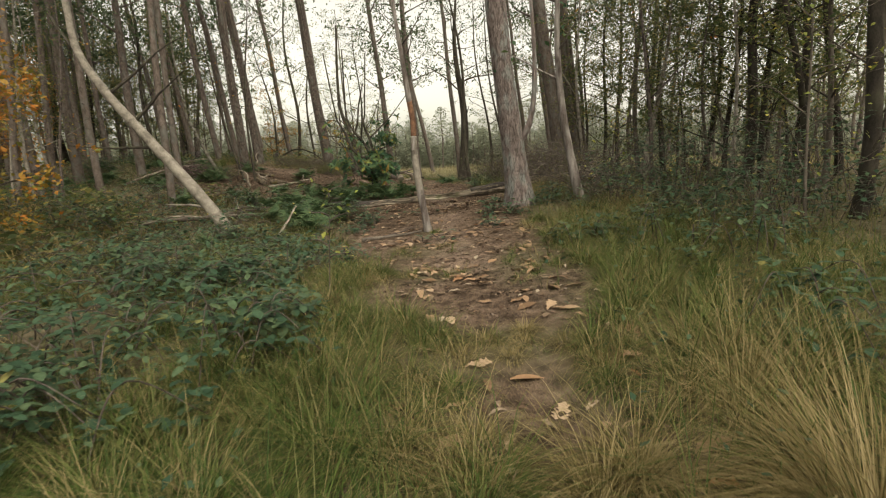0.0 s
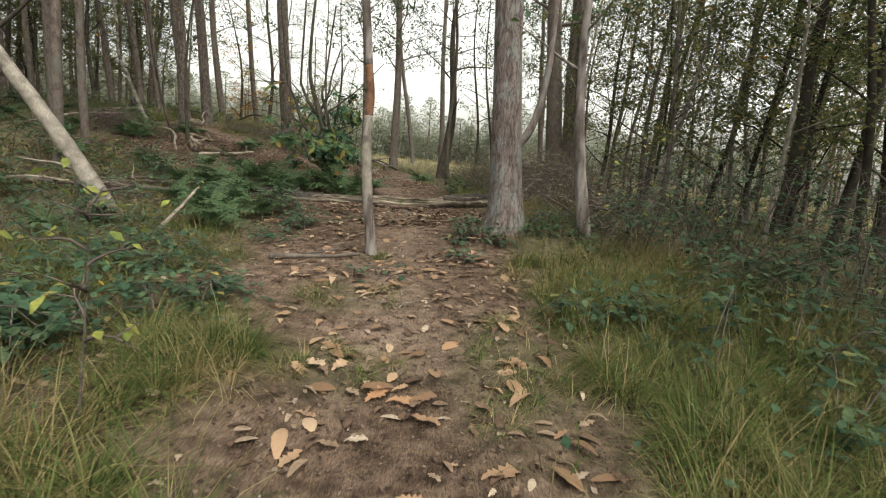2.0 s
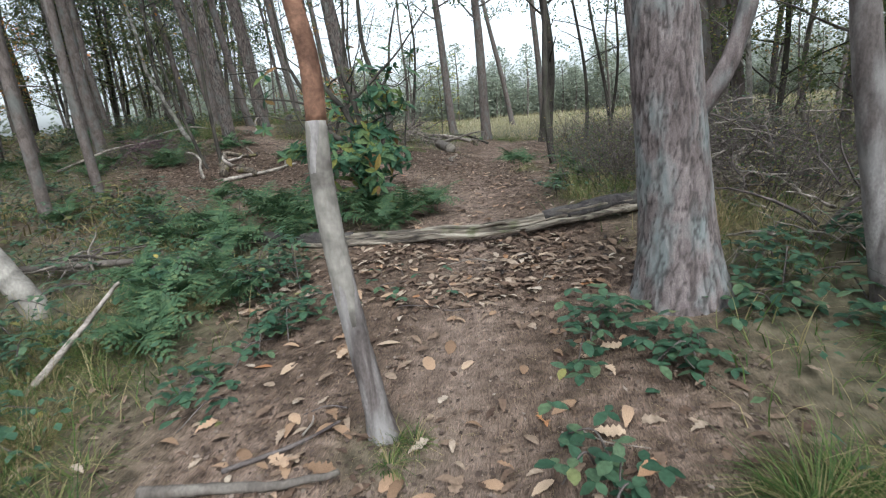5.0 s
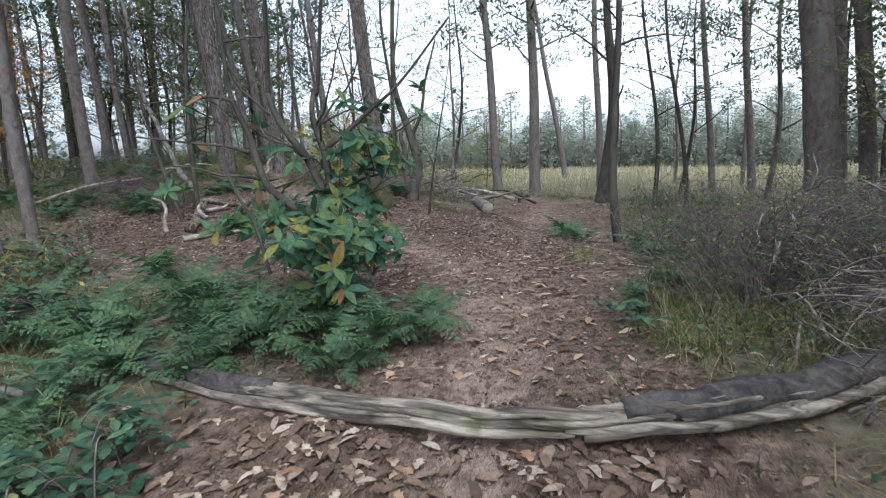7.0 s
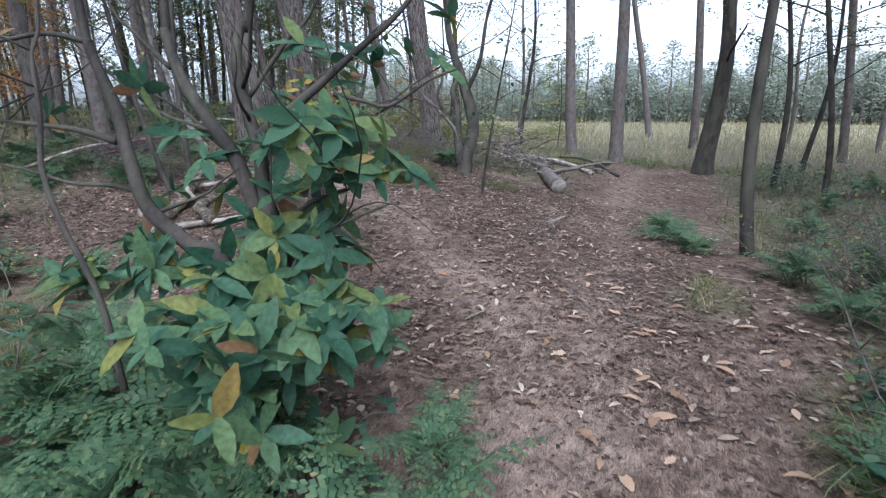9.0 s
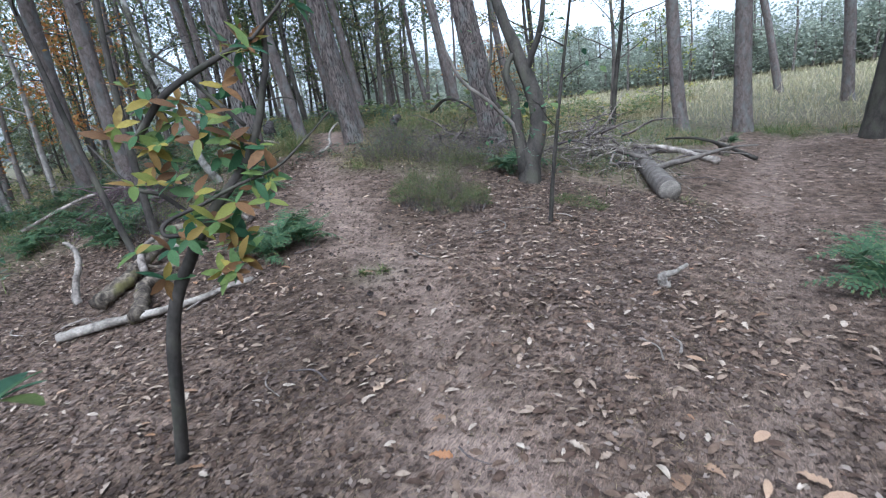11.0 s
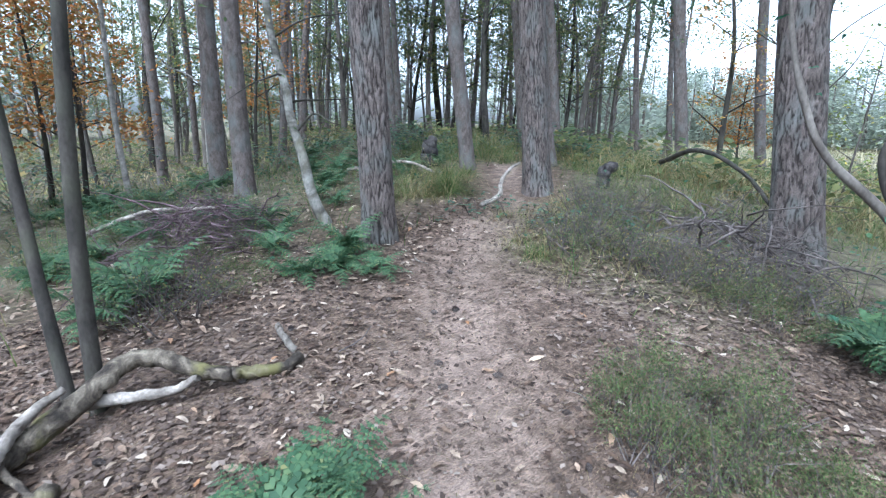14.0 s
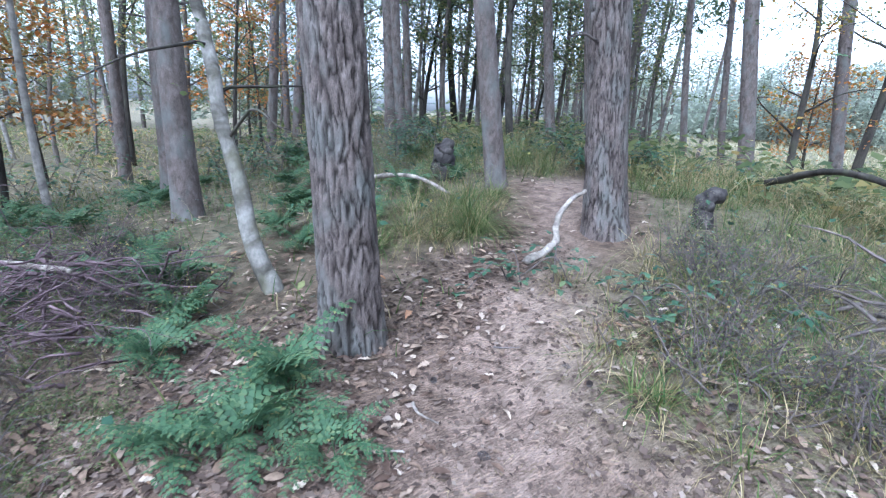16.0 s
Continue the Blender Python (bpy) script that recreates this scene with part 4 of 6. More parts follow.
def build_snag():
    t = tree_group(-0.3, 7.97, (0, 0), "slender dead tree with peeling grey bark, standing in the trail", "dead tree", "dead_tree")
    p = spline([(0.02, 0, -0.08), (-0.04, 0, 0.35), (-0.11, 0.02, 0.84), (-0.14, 0.03, 1.25), (-0.14, 0.05, 1.5)], 26)
    part("trunk", mesh_of("trunk", *tube(p, np.linspace(0.06, 0.045, 26) * (1 + 0.5 * np.exp(-np.arange(26) / 2.0)), 16, 0.2, 13), SNAG), t)
    part("peeled_stem", mesh_of("peeled_stem", *tube(p[9:], np.linspace(0.06, 0.05, 17) * np.sin(np.linspace(0.7, 2.2, 17)) ** 0.3, 16, 0.07, 11), BIRCH), t, "pale peeled stretch of the stem")
    q = spline([(-0.14, 0.05, 1.48), (-0.14, 0.06, 1.75), (-0.18, 0.05, 2.05)], 10)
    part("bare_stem", mesh_of("bare_stem", *tube(q, np.linspace(0.047, 0.043, 10), 12, 0.08, 7), RUST), t, "bare reddish wood where the bark fell")
    q = spline([(-0.18, 0.05, 2.03), (-0.25, 0.05, 2.7), (-0.32, 0.05, 3.3), (-0.45, 0.1, 5.0)], 24)
    part("upper_stem", mesh_of("upper_stem", *tube(q, np.linspace(0.045, 0.02, 24), 12, 0.08, 7), SNAG), t)
    part("branch", mesh_of("branch", *limb(q[10], 0.4, 0.8, 0.9, 0.014, 5, 0, 2)[1], OAK), t)


def build_forked_oak():
    t = tree_group(-3.36, 18.75, (0, 0), "dark crooked young oak forking low beside the clearing", "oak tree", "oak_tree")
    p = spline([(0, -0.02, -0.12), (0.0, 0.0, 0.0), (0.0, 0.1, 0.3), (0.04, 0.2, 0.52), (0.05, 0.3, 0.82), (-0.01, 0.34, 1.07), (-0.12, 0.36, 1.38), (-0.24, 0.38, 1.72), (-0.37, 0.37, 2.06), (-0.48, 0.36, 2.6), (-0.5, 0.4, 3.6), (-0.4, 0.4, 5.4)], 60)
    r = np.interp(np.linspace(0, 1, 60), (0, 0.06, 0.15, 0.3, 0.45, 1), (0.2, 0.165, 0.125, 0.11, 0.1, 0.035))
    part("trunk", mesh_of("trunk", *tube(p, r, 18, 0.16, 9), OAK), t)
    q = spline([(-0.07, 0.06, 0.42), (-0.19, 0.07, 0.72), (-0.36, -0.03, 0.97), (-0.5, -0.13, 1.14), (-0.69, -0.27, 1.36), (-0.82, -0.31, 1.65), (-0.92, -0.31, 1.95), (-1.0, -0.4, 2.5)], 32)
    part("dead_limb", mesh_of("dead_limb", *tube(q, np.linspace(0.036, 0.011, 32), 10, 0.3, 14), GREYWOOD), t, "pale dead limb with peeling bark")
    for pts, r0, r1 in (([(-0.05, 0.0, 0.15), (-0.15, 0.1, 0.55), (-0.18, 0.12, 0.81), (-0.22, 0.2, 1.1), (-0.31, 0.21, 1.4), (-0.26, 0.32, 1.62)], 0.09, 0.035),
                        ([(-0.34, -0.02, 0.97), (-0.48, -0.04, 1.31), (-0.46, 0.11, 1.61), (-0.49, 0.24, 1.99), (-0.55, 0.3, 2.7)], 0.03, 0.012),
                        ([(-0.1, 0.36, 1.4), (0.1, 0.45, 1.9), (0.2, 0.5, 2.6), (0.4, 0.6, 3.4)], 0.045, 0.02)):
        q = spline(pts, 6 * len(pts))
        part("limb", mesh_of("limb", *tube(q, np.linspace(r0, r1, len(q)), 10, 0.16, 10), OAK), t)
    n = 210
    at = np.concatenate([np.array([0.15, -0.35, 0.75]) + RNG.normal(0, 1, (90, 3)) * (0.3, 0.25, 0.25), np.array([-0.2, 0.3, 2.9]) + RNG.normal(0, 1, (n - 90, 3)) * (0.9, 0.8, 0.7)])
    v, f = scatter(lobed_leaf(), at, turns(n, 0.7), RNG.uniform(0.05, 0.1, n))
    part("leafage", mesh_of("leafage", v, f, CHESTNUT), t)


def chestnut_shrub(x, y, stems, sprays, label, seed=0.0, size=0.16, burst=7, single=None, mass=None):
    """A many-stemmed sweet chestnut: bent stems and bursts of long toothed leaves."""
    z0 = float(ground(x, y)) - 0.03
    t = thing("chestnut_shrub", x, y, z0, label, "shrub")
    rel = lambda p: np.array([p[0] - x, p[1] - y, p[2] - z0])
    for pts, r in stems:
        p = spline([rel(q) for q in pts], 6 * len(pts))
        part("stem", mesh_of("stem", *tube(p, np.linspace(r, r * 0.35, len(p)), 9, 0.12, 7, True, seed + r * 50), OAK), t)
    for k in range(26 if seed < 2 else 0):
        pts, r = stems[k % len(stems)]
        p = spline([rel(q) for q in pts], 12)
        g = limb(p[4 + k % 7], 2.4 * k + seed, 0.5, 0.45 + 0.35 * (k % 3), max(0.005, r * 0.25), 5, 0.0, seed + k, 8, 0.5)[1]
        part("twig", mesh_of("twig", *g, OAK), t)
    shape = leaf_shape(1, 0.4, -0.16, 0.22, 0.1, 8)
    me = mesh_of("leaf", np.asarray(shape[0]), np.asarray(shape[1]), single or CHESTNUT_ONE)
    vs, made = [], 0
    for c, rad, n in sprays:
        c = rel(c)
        for _ in range(n):
            hub = c + RNG.normal(0, rad, 3) * (1, 1, 0.8)
            k = burst
            out = np.array([hub[0] + 0.45, hub[1] - 0.55, 0.0])
            axis = 0.75 * out / (np.linalg.norm(out) + 0.2) + np.array([0, 0, 0.8]) + RNG.normal(0, 0.35, 3)
            axis /= np.linalg.norm(axis)
            e1 = np.cross(axis, (0.3, 0.9, 0.2))
            e1 /= np.linalg.norm(e1)
            e2 = np.cross(axis, e1)
            ang = RNG.uniform(0, 6.28) + np.arange(k) * 6.28 / k + RNG.normal(0, 0.25, k)
            lift = RNG.normal(0.1, 0.3, k)
            ly = (np.cos(ang)[:, None] * e1 + np.sin(ang)[:, None] * e2) * np.cos(lift)[:, None] + axis * np.sin(lift)[:, None]
            lx = np.cross(ly, axis + RNG.normal(0, 0.25, (k, 3)))
            lx /= np.linalg.norm(lx, axis=1)[:, None]
            R = np.stack([lx, ly, np.cross(lx, ly)], -1)
            q = RNG.uniform(0.45, 1.2, k) * size
            if made < 280:
                for j in range(k):
                    part("leaf", me, t, at=Matrix.Translation(Vector(hub)) @ Matrix(R[j].tolist()).to_4x4() @ Matrix.Scale(q[j], 4))
                made += k
            else:
                vs.append(scatter(shape, np.repeat(hub[None], k, 0), R, q))
    if vs:
        v, f = gather(vs)
        part("leafage", mesh_of("leafage", v, f, mass or CHESTNUT), t)
    return t


# ---- ferns, brambles, heather ----


def frond_mesh(length, arch, seed):
    """A bracken frond: a bowed stalk with pairs of toothed side leaflets."""
    rng = np.random.default_rng(seed)
    V, F = [], []
    n = 12
    def point(u):
        return np.array([0, length * (0.12 * u + 0.62 * u * u), length * (1.05 * u - arch * u * u)])
    for i in range(1, n):
        u = 0.22 + 0.78 * i / n
        c = point(u)
        fwd = point(u + 0.02) - point(u - 0.02)
        fwd /= np.linalg.norm(fwd)
        w = length * 0.34 * (1 - u) ** 0.8 * min(1, (u - 0.12) * 5) + 0.02
        for side in (-1, 1):
            slant = rng.uniform(0.45, 0.8)
            d = np.array([side, 0, 0]) + fwd * slant + np.array([0, 0, rng.uniform(-0.45, 0.1)])
            d /= np.linalg.norm(d)
            across = np.cross(d, np.cross(fwd, d))
            across /= np.linalg.norm(across)
            sag = np.array([0, 0, -0.16 * w])
            m = 4
            for j in range(m):
                t0, t1 = j / m, (j + 1.15) / m
                h = (length * 0.036 * (1.1 - t0) + 0.003) * (0.5 + (1 - u))
                a0, a1 = c + d * w * t0 + sag * t0 * t0, c + d * w * t1 + sag * t1 * t1
                for way in (-1, 1):
                    k = len(V)
                    V += [a0, a0 * 0.45 + a1 * 0.55 + across * h * way, a1 + across * h * way * 0.55, a1 * 0.7 + a0 * 0.3]
                    F.append((k, k + 1, k + 2, k + 3))
    p = [point(u) for u in np.linspace(0, 1, 8)]
    v, f = tube(p, np.linspace(0.006, 0.002, 8), 4, 0, 1, False)
    k = len(V)
    V += list(v)
    F += [tuple(i + k for i in q) for q in f]
    return mesh_of("frond", np.array(V), F, FERN, False)


FRONDS = []


def fern(x, y, size=0.6, n=8, seed=0):
    if not FRONDS:
        FRONDS.extend(frond_mesh(1.0, a, k) for k, a in enumerate((0.4, 0.55, 0.7, 0.85)))
    t = thing("fern", x, y, float(ground(x, y)) - 0.01, "green bracken fern with arching feathery fronds", "fern", "woodland ferns")
    rng = np.random.default_rng(seed + 11)
    for k in range(n):
        s = size * rng.uniform(0.7, 1.15)
        m = pose(rng.uniform(-0.08, 0.08) * size, rng.uniform(-0.08, 0.08) * size, 0, rng.uniform(-18, 12), rng.uniform(-15, 15), k * 360 / n + rng.uniform(-20, 20)) @ Matrix.Scale(s, 4)
        part("frond", FRONDS[k % 4], t, at=m)
    return t


def bramble(x, y, rx, ry, tall, n, seed=0, label="low bramble tangle with blue green leaves on arching canes", mat=None, size=0.075):
    t = thing("bramble", x, y, float(ground(x, y)) - 0.02, label, "bramble")
    rng = np.random.default_rng(seed + 5)
    z0 = float(ground(x, y))
    pieces, at = [], []
    for k in range(max(4, n // 40)):
        a = rng.uniform(0, 6.28)
        s = (rng.uniform(-rx, rx) * 0.7, rng.uniform(-ry, ry) * 0.7)
        e = (s[0] + math.cos(a) * rx * 0.9, s[1] + math.sin(a) * ry * 0.9)
        g0, g1 = float(ground(x + s[0], y + s[1])) - z0, float(ground(x + e[0], y + e[1])) - z0
        h = tall * rng.uniform(0.6, 1.1)
        p = spline([(s[0], s[1], g0 - 0.03), (s[0] * 0.6 + e[0] * 0.4, s[1] * 0.6 + e[1] * 0.4, h + g0), (e[0], e[1], g1 + h * 0.35)], 14)
        pieces.append(tube(p, np.linspace(0.006, 0.003, 14), 4, 0.1, 5))
        at += list(p[3:])
    v, f = joined(pieces)
    part("cane_tangle", mesh_of("cane_tangle", v, f, TWIG), t)
    at = np.array(at)
    m = n // 3
    hub = at[rng.integers(0, len(at), m)] + rng.normal(0, 1, (m, 3)) * (0.1, 0.1, 0.06)
    pts = np.repeat(hub, 3, 0)
    yaw = np.repeat(rng.uniform(0, 6.28, m), 3) + np.tile([0, 1.7, -1.7], m)
    tilt = rng.uniform(-0.5, 0.3, 3 * m)
    ca, sa, ct, st, zero = np.cos(yaw), np.sin(yaw), np.cos(tilt), np.sin(tilt), np.zeros(3 * m)
    R = np.stack([sa, ca * ct, -ca * st, -ca, sa * ct, -sa * st, zero, st, ct], -1).reshape(-1, 3, 3)
    v, f = scatter(leaf_shape(1, 0.72, -0.1, 0.2, 0.06, 3), pts, R, rng.uniform(0.6, 1.2, 3 * m) * size)
    part("leafage", mesh_of("leafage", v, f, mat or BRAMBLE), t)
    return t


def heather(x, y, rx, ry, tall, n, seed=0):
    t = thing("heather_clump", x, y, float(ground(x, y)) - 0.01, "low clump of green and brown heather", "heather")
    rng = np.random.default_rng(seed + 3)
    a, r = rng.uniform(0, 6.28, n), np.sqrt(rng.uniform(0, 1, n))
    px, py = rx * r * np.cos(a), ry * r * np.sin(a)
    g = ground(px + x, py + y) - float(ground(x, y))
    lump = np.array([noise.noise(Vector((p * 5.0, q * 5.0, seed * 3.1))) for p, q in zip(px, py)])
    h = tall * (1 - 0.5 * r * r) * rng.uniform(0.6, 1.15, n) * np.clip(0.8 + 1.5 * lump, 0.25, 1.5)
    v, f = scatter(blade_shape(0.2, 0.35, 0.012, 2), np.stack([px, py, g - 0.02], -1), turns(n, 0.45, rng), np.stack([np.full(n, 0.6), h, h], -1))
    part("stem_mass", mesh_of("stem_mass", v, f, TWIG, False), t)
    m = n * 30
    k = rng.integers(0, n, m)
    u = rng.uniform(0.5, 1.1, m)
    at = np.stack([px[k] + rng.normal(0, 0.022, m), py[k] + rng.normal(0, 0.022, m), g[k] + h[k] * u], -1)
    v, f = scatter(KITE, at, turns(m, 1.2, rng), np.stack([np.full(m, 0.007), rng.uniform(0.012, 0.024, m), np.full(m, 0.01)], -1))
    part("foliage", mesh_of("foliage", v, f, HEATHER, False), t)
    return t


def brush_pile(x, y, rx, ry, tall, n, label, seed=0, r=0.012, mat=None):
    t = thing("brush_pile", x, y, float(ground(x, y)), label, "brush pile")
    rng = np.random.default_rng(seed)
    pieces = []
    for k in range(n):
        cx, cy = rng.normal(0, rx * 0.45), rng.normal(0, ry * 0.45)
        fall = max(0.0, 1 - (cx / rx) ** 2 - (cy / ry) ** 2)
        z = float(ground(x + cx, y + cy) - ground(x, y)) + tall * fall * rng.uniform(0.05, 1)
        p, g = limb((cx, cy, z), rng.uniform(0, 6.28), rng.uniform(-0.4, 0.7), rng.uniform(0.3, 1.0), r * rng.choice((0.35, 0.45, 0.6, 0.9, 1.4)), 4, 0.15, seed + k * 1.7, 7, 0.75)
        pieces.append(g)
        for j in (2, 4):
            pieces.append(limb(p[j], rng.uniform(0, 6.28), rng.uniform(-0.4, 0.8), rng.uniform(0.15, 0.45), r * 0.35, 3, 0.1, seed - k - j, 5, 0.8)[1])
    half = len(pieces) // 2
    for k, some in enumerate((pieces[:half], pieces[half:])):
        part("twig_tangle", mesh_of("twig_tangle", *joined(some), mat or (TWIG if k else STICK)), t)
    return t


def twiggy_bush(x, y, rx, ry, tall, n, label, seed=0):
    """A dense bush of thin grey stems that fork and carry sparse tiny leaves."""
    t = thing("twiggy_bush", x, y, float(ground(x, y)) - 0.02, label, "bush")
    rng = np.random.default_rng(seed)
    pieces, tips = [], []
    for k in range(n):
        cx, cy = rng.normal(0, rx * 0.4), rng.normal(0, ry * 0.4)
        z = float(ground(x + cx, y + cy) - ground(x, y)) - 0.02
        ln = tall * rng.uniform(0.6, 1.15)
        p, g = limb((cx, cy, z), math.atan2(cy, cx) + rng.normal(0, 0.9), rng.uniform(0.7, 1.4), ln, rng.uniform(0.004, 0.009), 3, 0.06, seed + k * 1.3, 7, 0.45)
        pieces.append(g)
        tips += p[2:]
        for j in (2, 3, 4, 5):
            q, g = limb(p[j], rng.uniform(0, 6.28), rng.uniform(0, 1.0), ln * 0.38, 0.003, 3, 0.0, seed - k - j, 4, 0.5)
            pieces.append(g)
            tips += q[1:]
    part("stem_mass", mesh_of("stem_mass", *joined(pieces), TWIG), t)
    m = n * 16
    at = np.array(tips)[rng.integers(0, len(tips), m)] + rng.normal(0, 0.03, (m, 3))
    v, f = scatter(KITE, at, turns(m, 1.0, rng), rng.uniform(0.018, 0.042, m) * (1 if tall > 0.6 else 0.6))
    part("leafage", mesh_of("leafage", v, f, WOODLEAF, False), t)
    return t


def stick(pts, r, mat, label, name="fallen_branch", sides=10, taper=0.45, rough=0.3):
    x, y = pts[0][:2]
    z = float(ground(x, y))
    t = new(name)
    p = spline([(q[0] - x, q[1] - y, q[2] + float(ground(q[0], q[1])) - z) for q in pts], 10 * len(pts))
    p[1:-1] += np.cumsum(np.random.default_rng(int(abs(x * 100))).normal(0, r * 0.09, (len(p) - 2, 3)), axis=0) * np.array([1, 1, 0.4])
    me = mesh_of(name, *tube(p, np.linspace(r, r * taper, len(p)), sides, rough, 16, True, x), mat)
    bpy.data.objects.remove(t)
    t = new(name, me)
    t.matrix_world = pose(x, y, z)
    return tagged(t, label, "branch")

# ---- the place ----
the_ground = build_ground()
build_grass()
build_undergrowth()
build_far_undergrowth()
build_litter()

build_big_pine()
for k, (x, y, lx, ly, r) in enumerate(NEAR_PINES):
    pine(x, y, lx, ly, r, 15, True, PINE, "Scots pine with deeply furrowed plated bark beside the path", 1.0 + 3.7 * k, k > 0)
for k, (x, y, lx, ly, r) in enumerate(PINES):
    pine(x, y, lx, ly, r, 13 + 2.5 * math.sin(k * 1.7), False, None, "slim Scots pine with grey brown bark in the wood", 0.6 * k)
build_leaning_birch()
build_snag()
build_bent_birch()
build_forked_oak()

# thin trees that stand close to the walk
leafy_tree(2.45, 9.1, -0.09, 0.0, 0.09, 5.5, SNAG, CHESTNUT, "pale barked young oak with few leaves", "oak tree", 1.9, 7, 160, 0.1, 0.2, 3.0, "oak_tree", 0.25, 0.1)
leafy_tree(0.95, 16.8, -0.1, -0.04, 0.075, 7, OAK, WOODLEAF, "slim brown barked sapling at the edge of the path", "sapling", 3.2, 8, 200, 0.07, 0.2, 4.0, "sapling")
leafy_tree(0.95, 25.8, -0.02, 0.0, 0.25, 9, OAK, CHESTNUT, "stout dark oak leaning at the meadow edge", "oak tree", 2.6, 9, 700, 0.1, 0.3, 5.0, "oak_tree")
leafy_tree(2.15, 23.4, -0.09, -0.03, 0.068, 8, OAK, WOODLEAF, "thin dark sapling among ferns", "sapling", 2.5, 9, 300, 0.07, 0.2, 6.0, "sapling")
leafy_tree(2.6, 21.8, -0.12, -0.05, 0.06, 8, OAK, WOODLEAF, "thin dark sapling among ferns", "sapling", 2.3, 9, 300, 0.07, 0.2, 7.0, "sapling")
leafy_tree(-12.5, 15.94, -0.04, -0.06, 0.05, 7, BIRCH, WOODLEAF, "slender silver birch among heather", "birch tree", 2, 8, 150, 0.06, 0.16, 9.0, "birch_tree")
leafy_tree(-16.0, 17.9, -0.05, -0.07, 0.08, 8, BIRCH, AUTUMN, "slender silver birch with autumn leaves", "birch tree", 2, 9, 500, 0.09, 0.2, 10.0, "birch_tree")
leafy_tree(5.54, 13.76, 0.1, 0.01, 0.1, 5, BIRCH, WOODLEAF, "leaning pale birch in dark undergrowth", "birch tree", 1.8, 7, 250, 0.07, 0.22, 11.0, "birch_tree")
leafy_tree(6.19, 10.65, -0.07, 0, 0.046, 6, BIRCH, WOODLEAF, "thin white birch stem in the thicket", "birch tree", 1.8, 7, 250, 0.07, 0.22, 12.0, "birch_tree")
leafy_tree(7.57, 10.5, -0.18, 0, 0.08, 9, OAK, WOODLEAF, "slim dark tree in the thicket", "tree", 1.8, 12, 900, 0.08, 0.25, 13.0)
leafy_tree(9.7, 12.6, -0.1, 0, 0.1, 9, OAK, WOODLEAF, "slim dark tree in the thicket", "tree", 1.5, 12, 900, 0.08, 0.25, 14.0)
leafy_tree(-5.85, 15.24, 0.03, 0.04, 0.042, 6, OAK, WOODLEAF, "brown twin stemmed sapling by a fallen branch", "sapling", 2.0, 7, 100, 0.06, 0.18, 15.0, "sapling")
leafy_tree(-5.98, 15.14, -0.2, -0.12, 0.036, 5, OAK, AUTUMN, "brown leaning sapling by a fallen branch", "sapling", 1.8, 7, 60, 0.07, 0.16, 16.0, "sapling")
leafy_tree(-2.46, 17.37, 0.09, 0.02, 0.024, 3.2, OAK, CHESTNUT, "spindly dark oak sapling in leaf litter", "sapling", 0.9, 8, 70, 0.09, 0.2, 17.0, "sapling", 0.16)
leafy_tree(-5.6, 24.6, 0, 0, 0.02, 2.6, GREYWOOD, YELLOW, "small pale green birch bush in the meadow", "bush", 0.3, 12, 500, 0.06, 0.3, 18.0, "birch_bush", 0.22)
leafy_tree(-3.9, 29.5, 0, 0, 0.03, 3.4, GREYWOOD, YELLOW, "small pale green birch bush in the meadow", "bush", 0.4, 14, 800, 0.09, 0.3, 19.0, "birch_bush", 0.3)
leafy_tree(-8.6, 8.6, 0.02, 0, 0.06, 4.5, OAK, AUTUMN, "young oak with orange and green autumn leaves", "oak tree", 0.8, 12, 2400, 0.1, 0.3, 20.0, "oak_tree")
leafy_tree(-6.6, 7.0, 0.0, 0, 0.05, 3.2, OAK, AUTUMN, "low oak with orange autumn leaves", "oak tree", 0.5, 10, 1800, 0.1, 0.32, 21.0, "oak_tree")
leafy_tree(-13.5, 13.2, 0.0, 0, 0.05, 4.5, OAK, AUTUMN, "young oak with orange and green autumn leaves", "oak tree", 0.6, 12, 2600, 0.1, 0.32, 22.0, "oak_tree")
leafy_tree(-9.4, 29.0, -0.09, -0.1, 0.085, 7, OAK, AUTUMN, "young oak with russet leaves at the wood's edge", "oak tree", 1.2, 12, 1500, 0.085, 0.22, 23.0, "oak_tree")
leafy_tree(4.1, 5.4, -0.05, 0.05, 0.022, 3.0, GREYWOOD, YELLOW, "thin birch sapling with a few yellow leaves", "sapling", 0.5, 12, 190, 0.055, 0.35, 24.0, "sapling", 0.25)
leafy_tree(-1.05, 4.2, 0.03, 0, 0.007, 1.1, TWIG, YELLOW, "tiny birch seedling with pale green leaves", "seedling", 0.4, 7, 30, 0.06, 0.25, 25.0, "seedling", 0.07)
leafy_tree(2.75, 8.5, 0.1, -0.05, 0.01, 1.5, TWIG, YELLOW, "low sprig with yellow green leaves", "sapling", 0.3, 8, 50, 0.07, 0.25, 26.0, "sapling", 0.12)

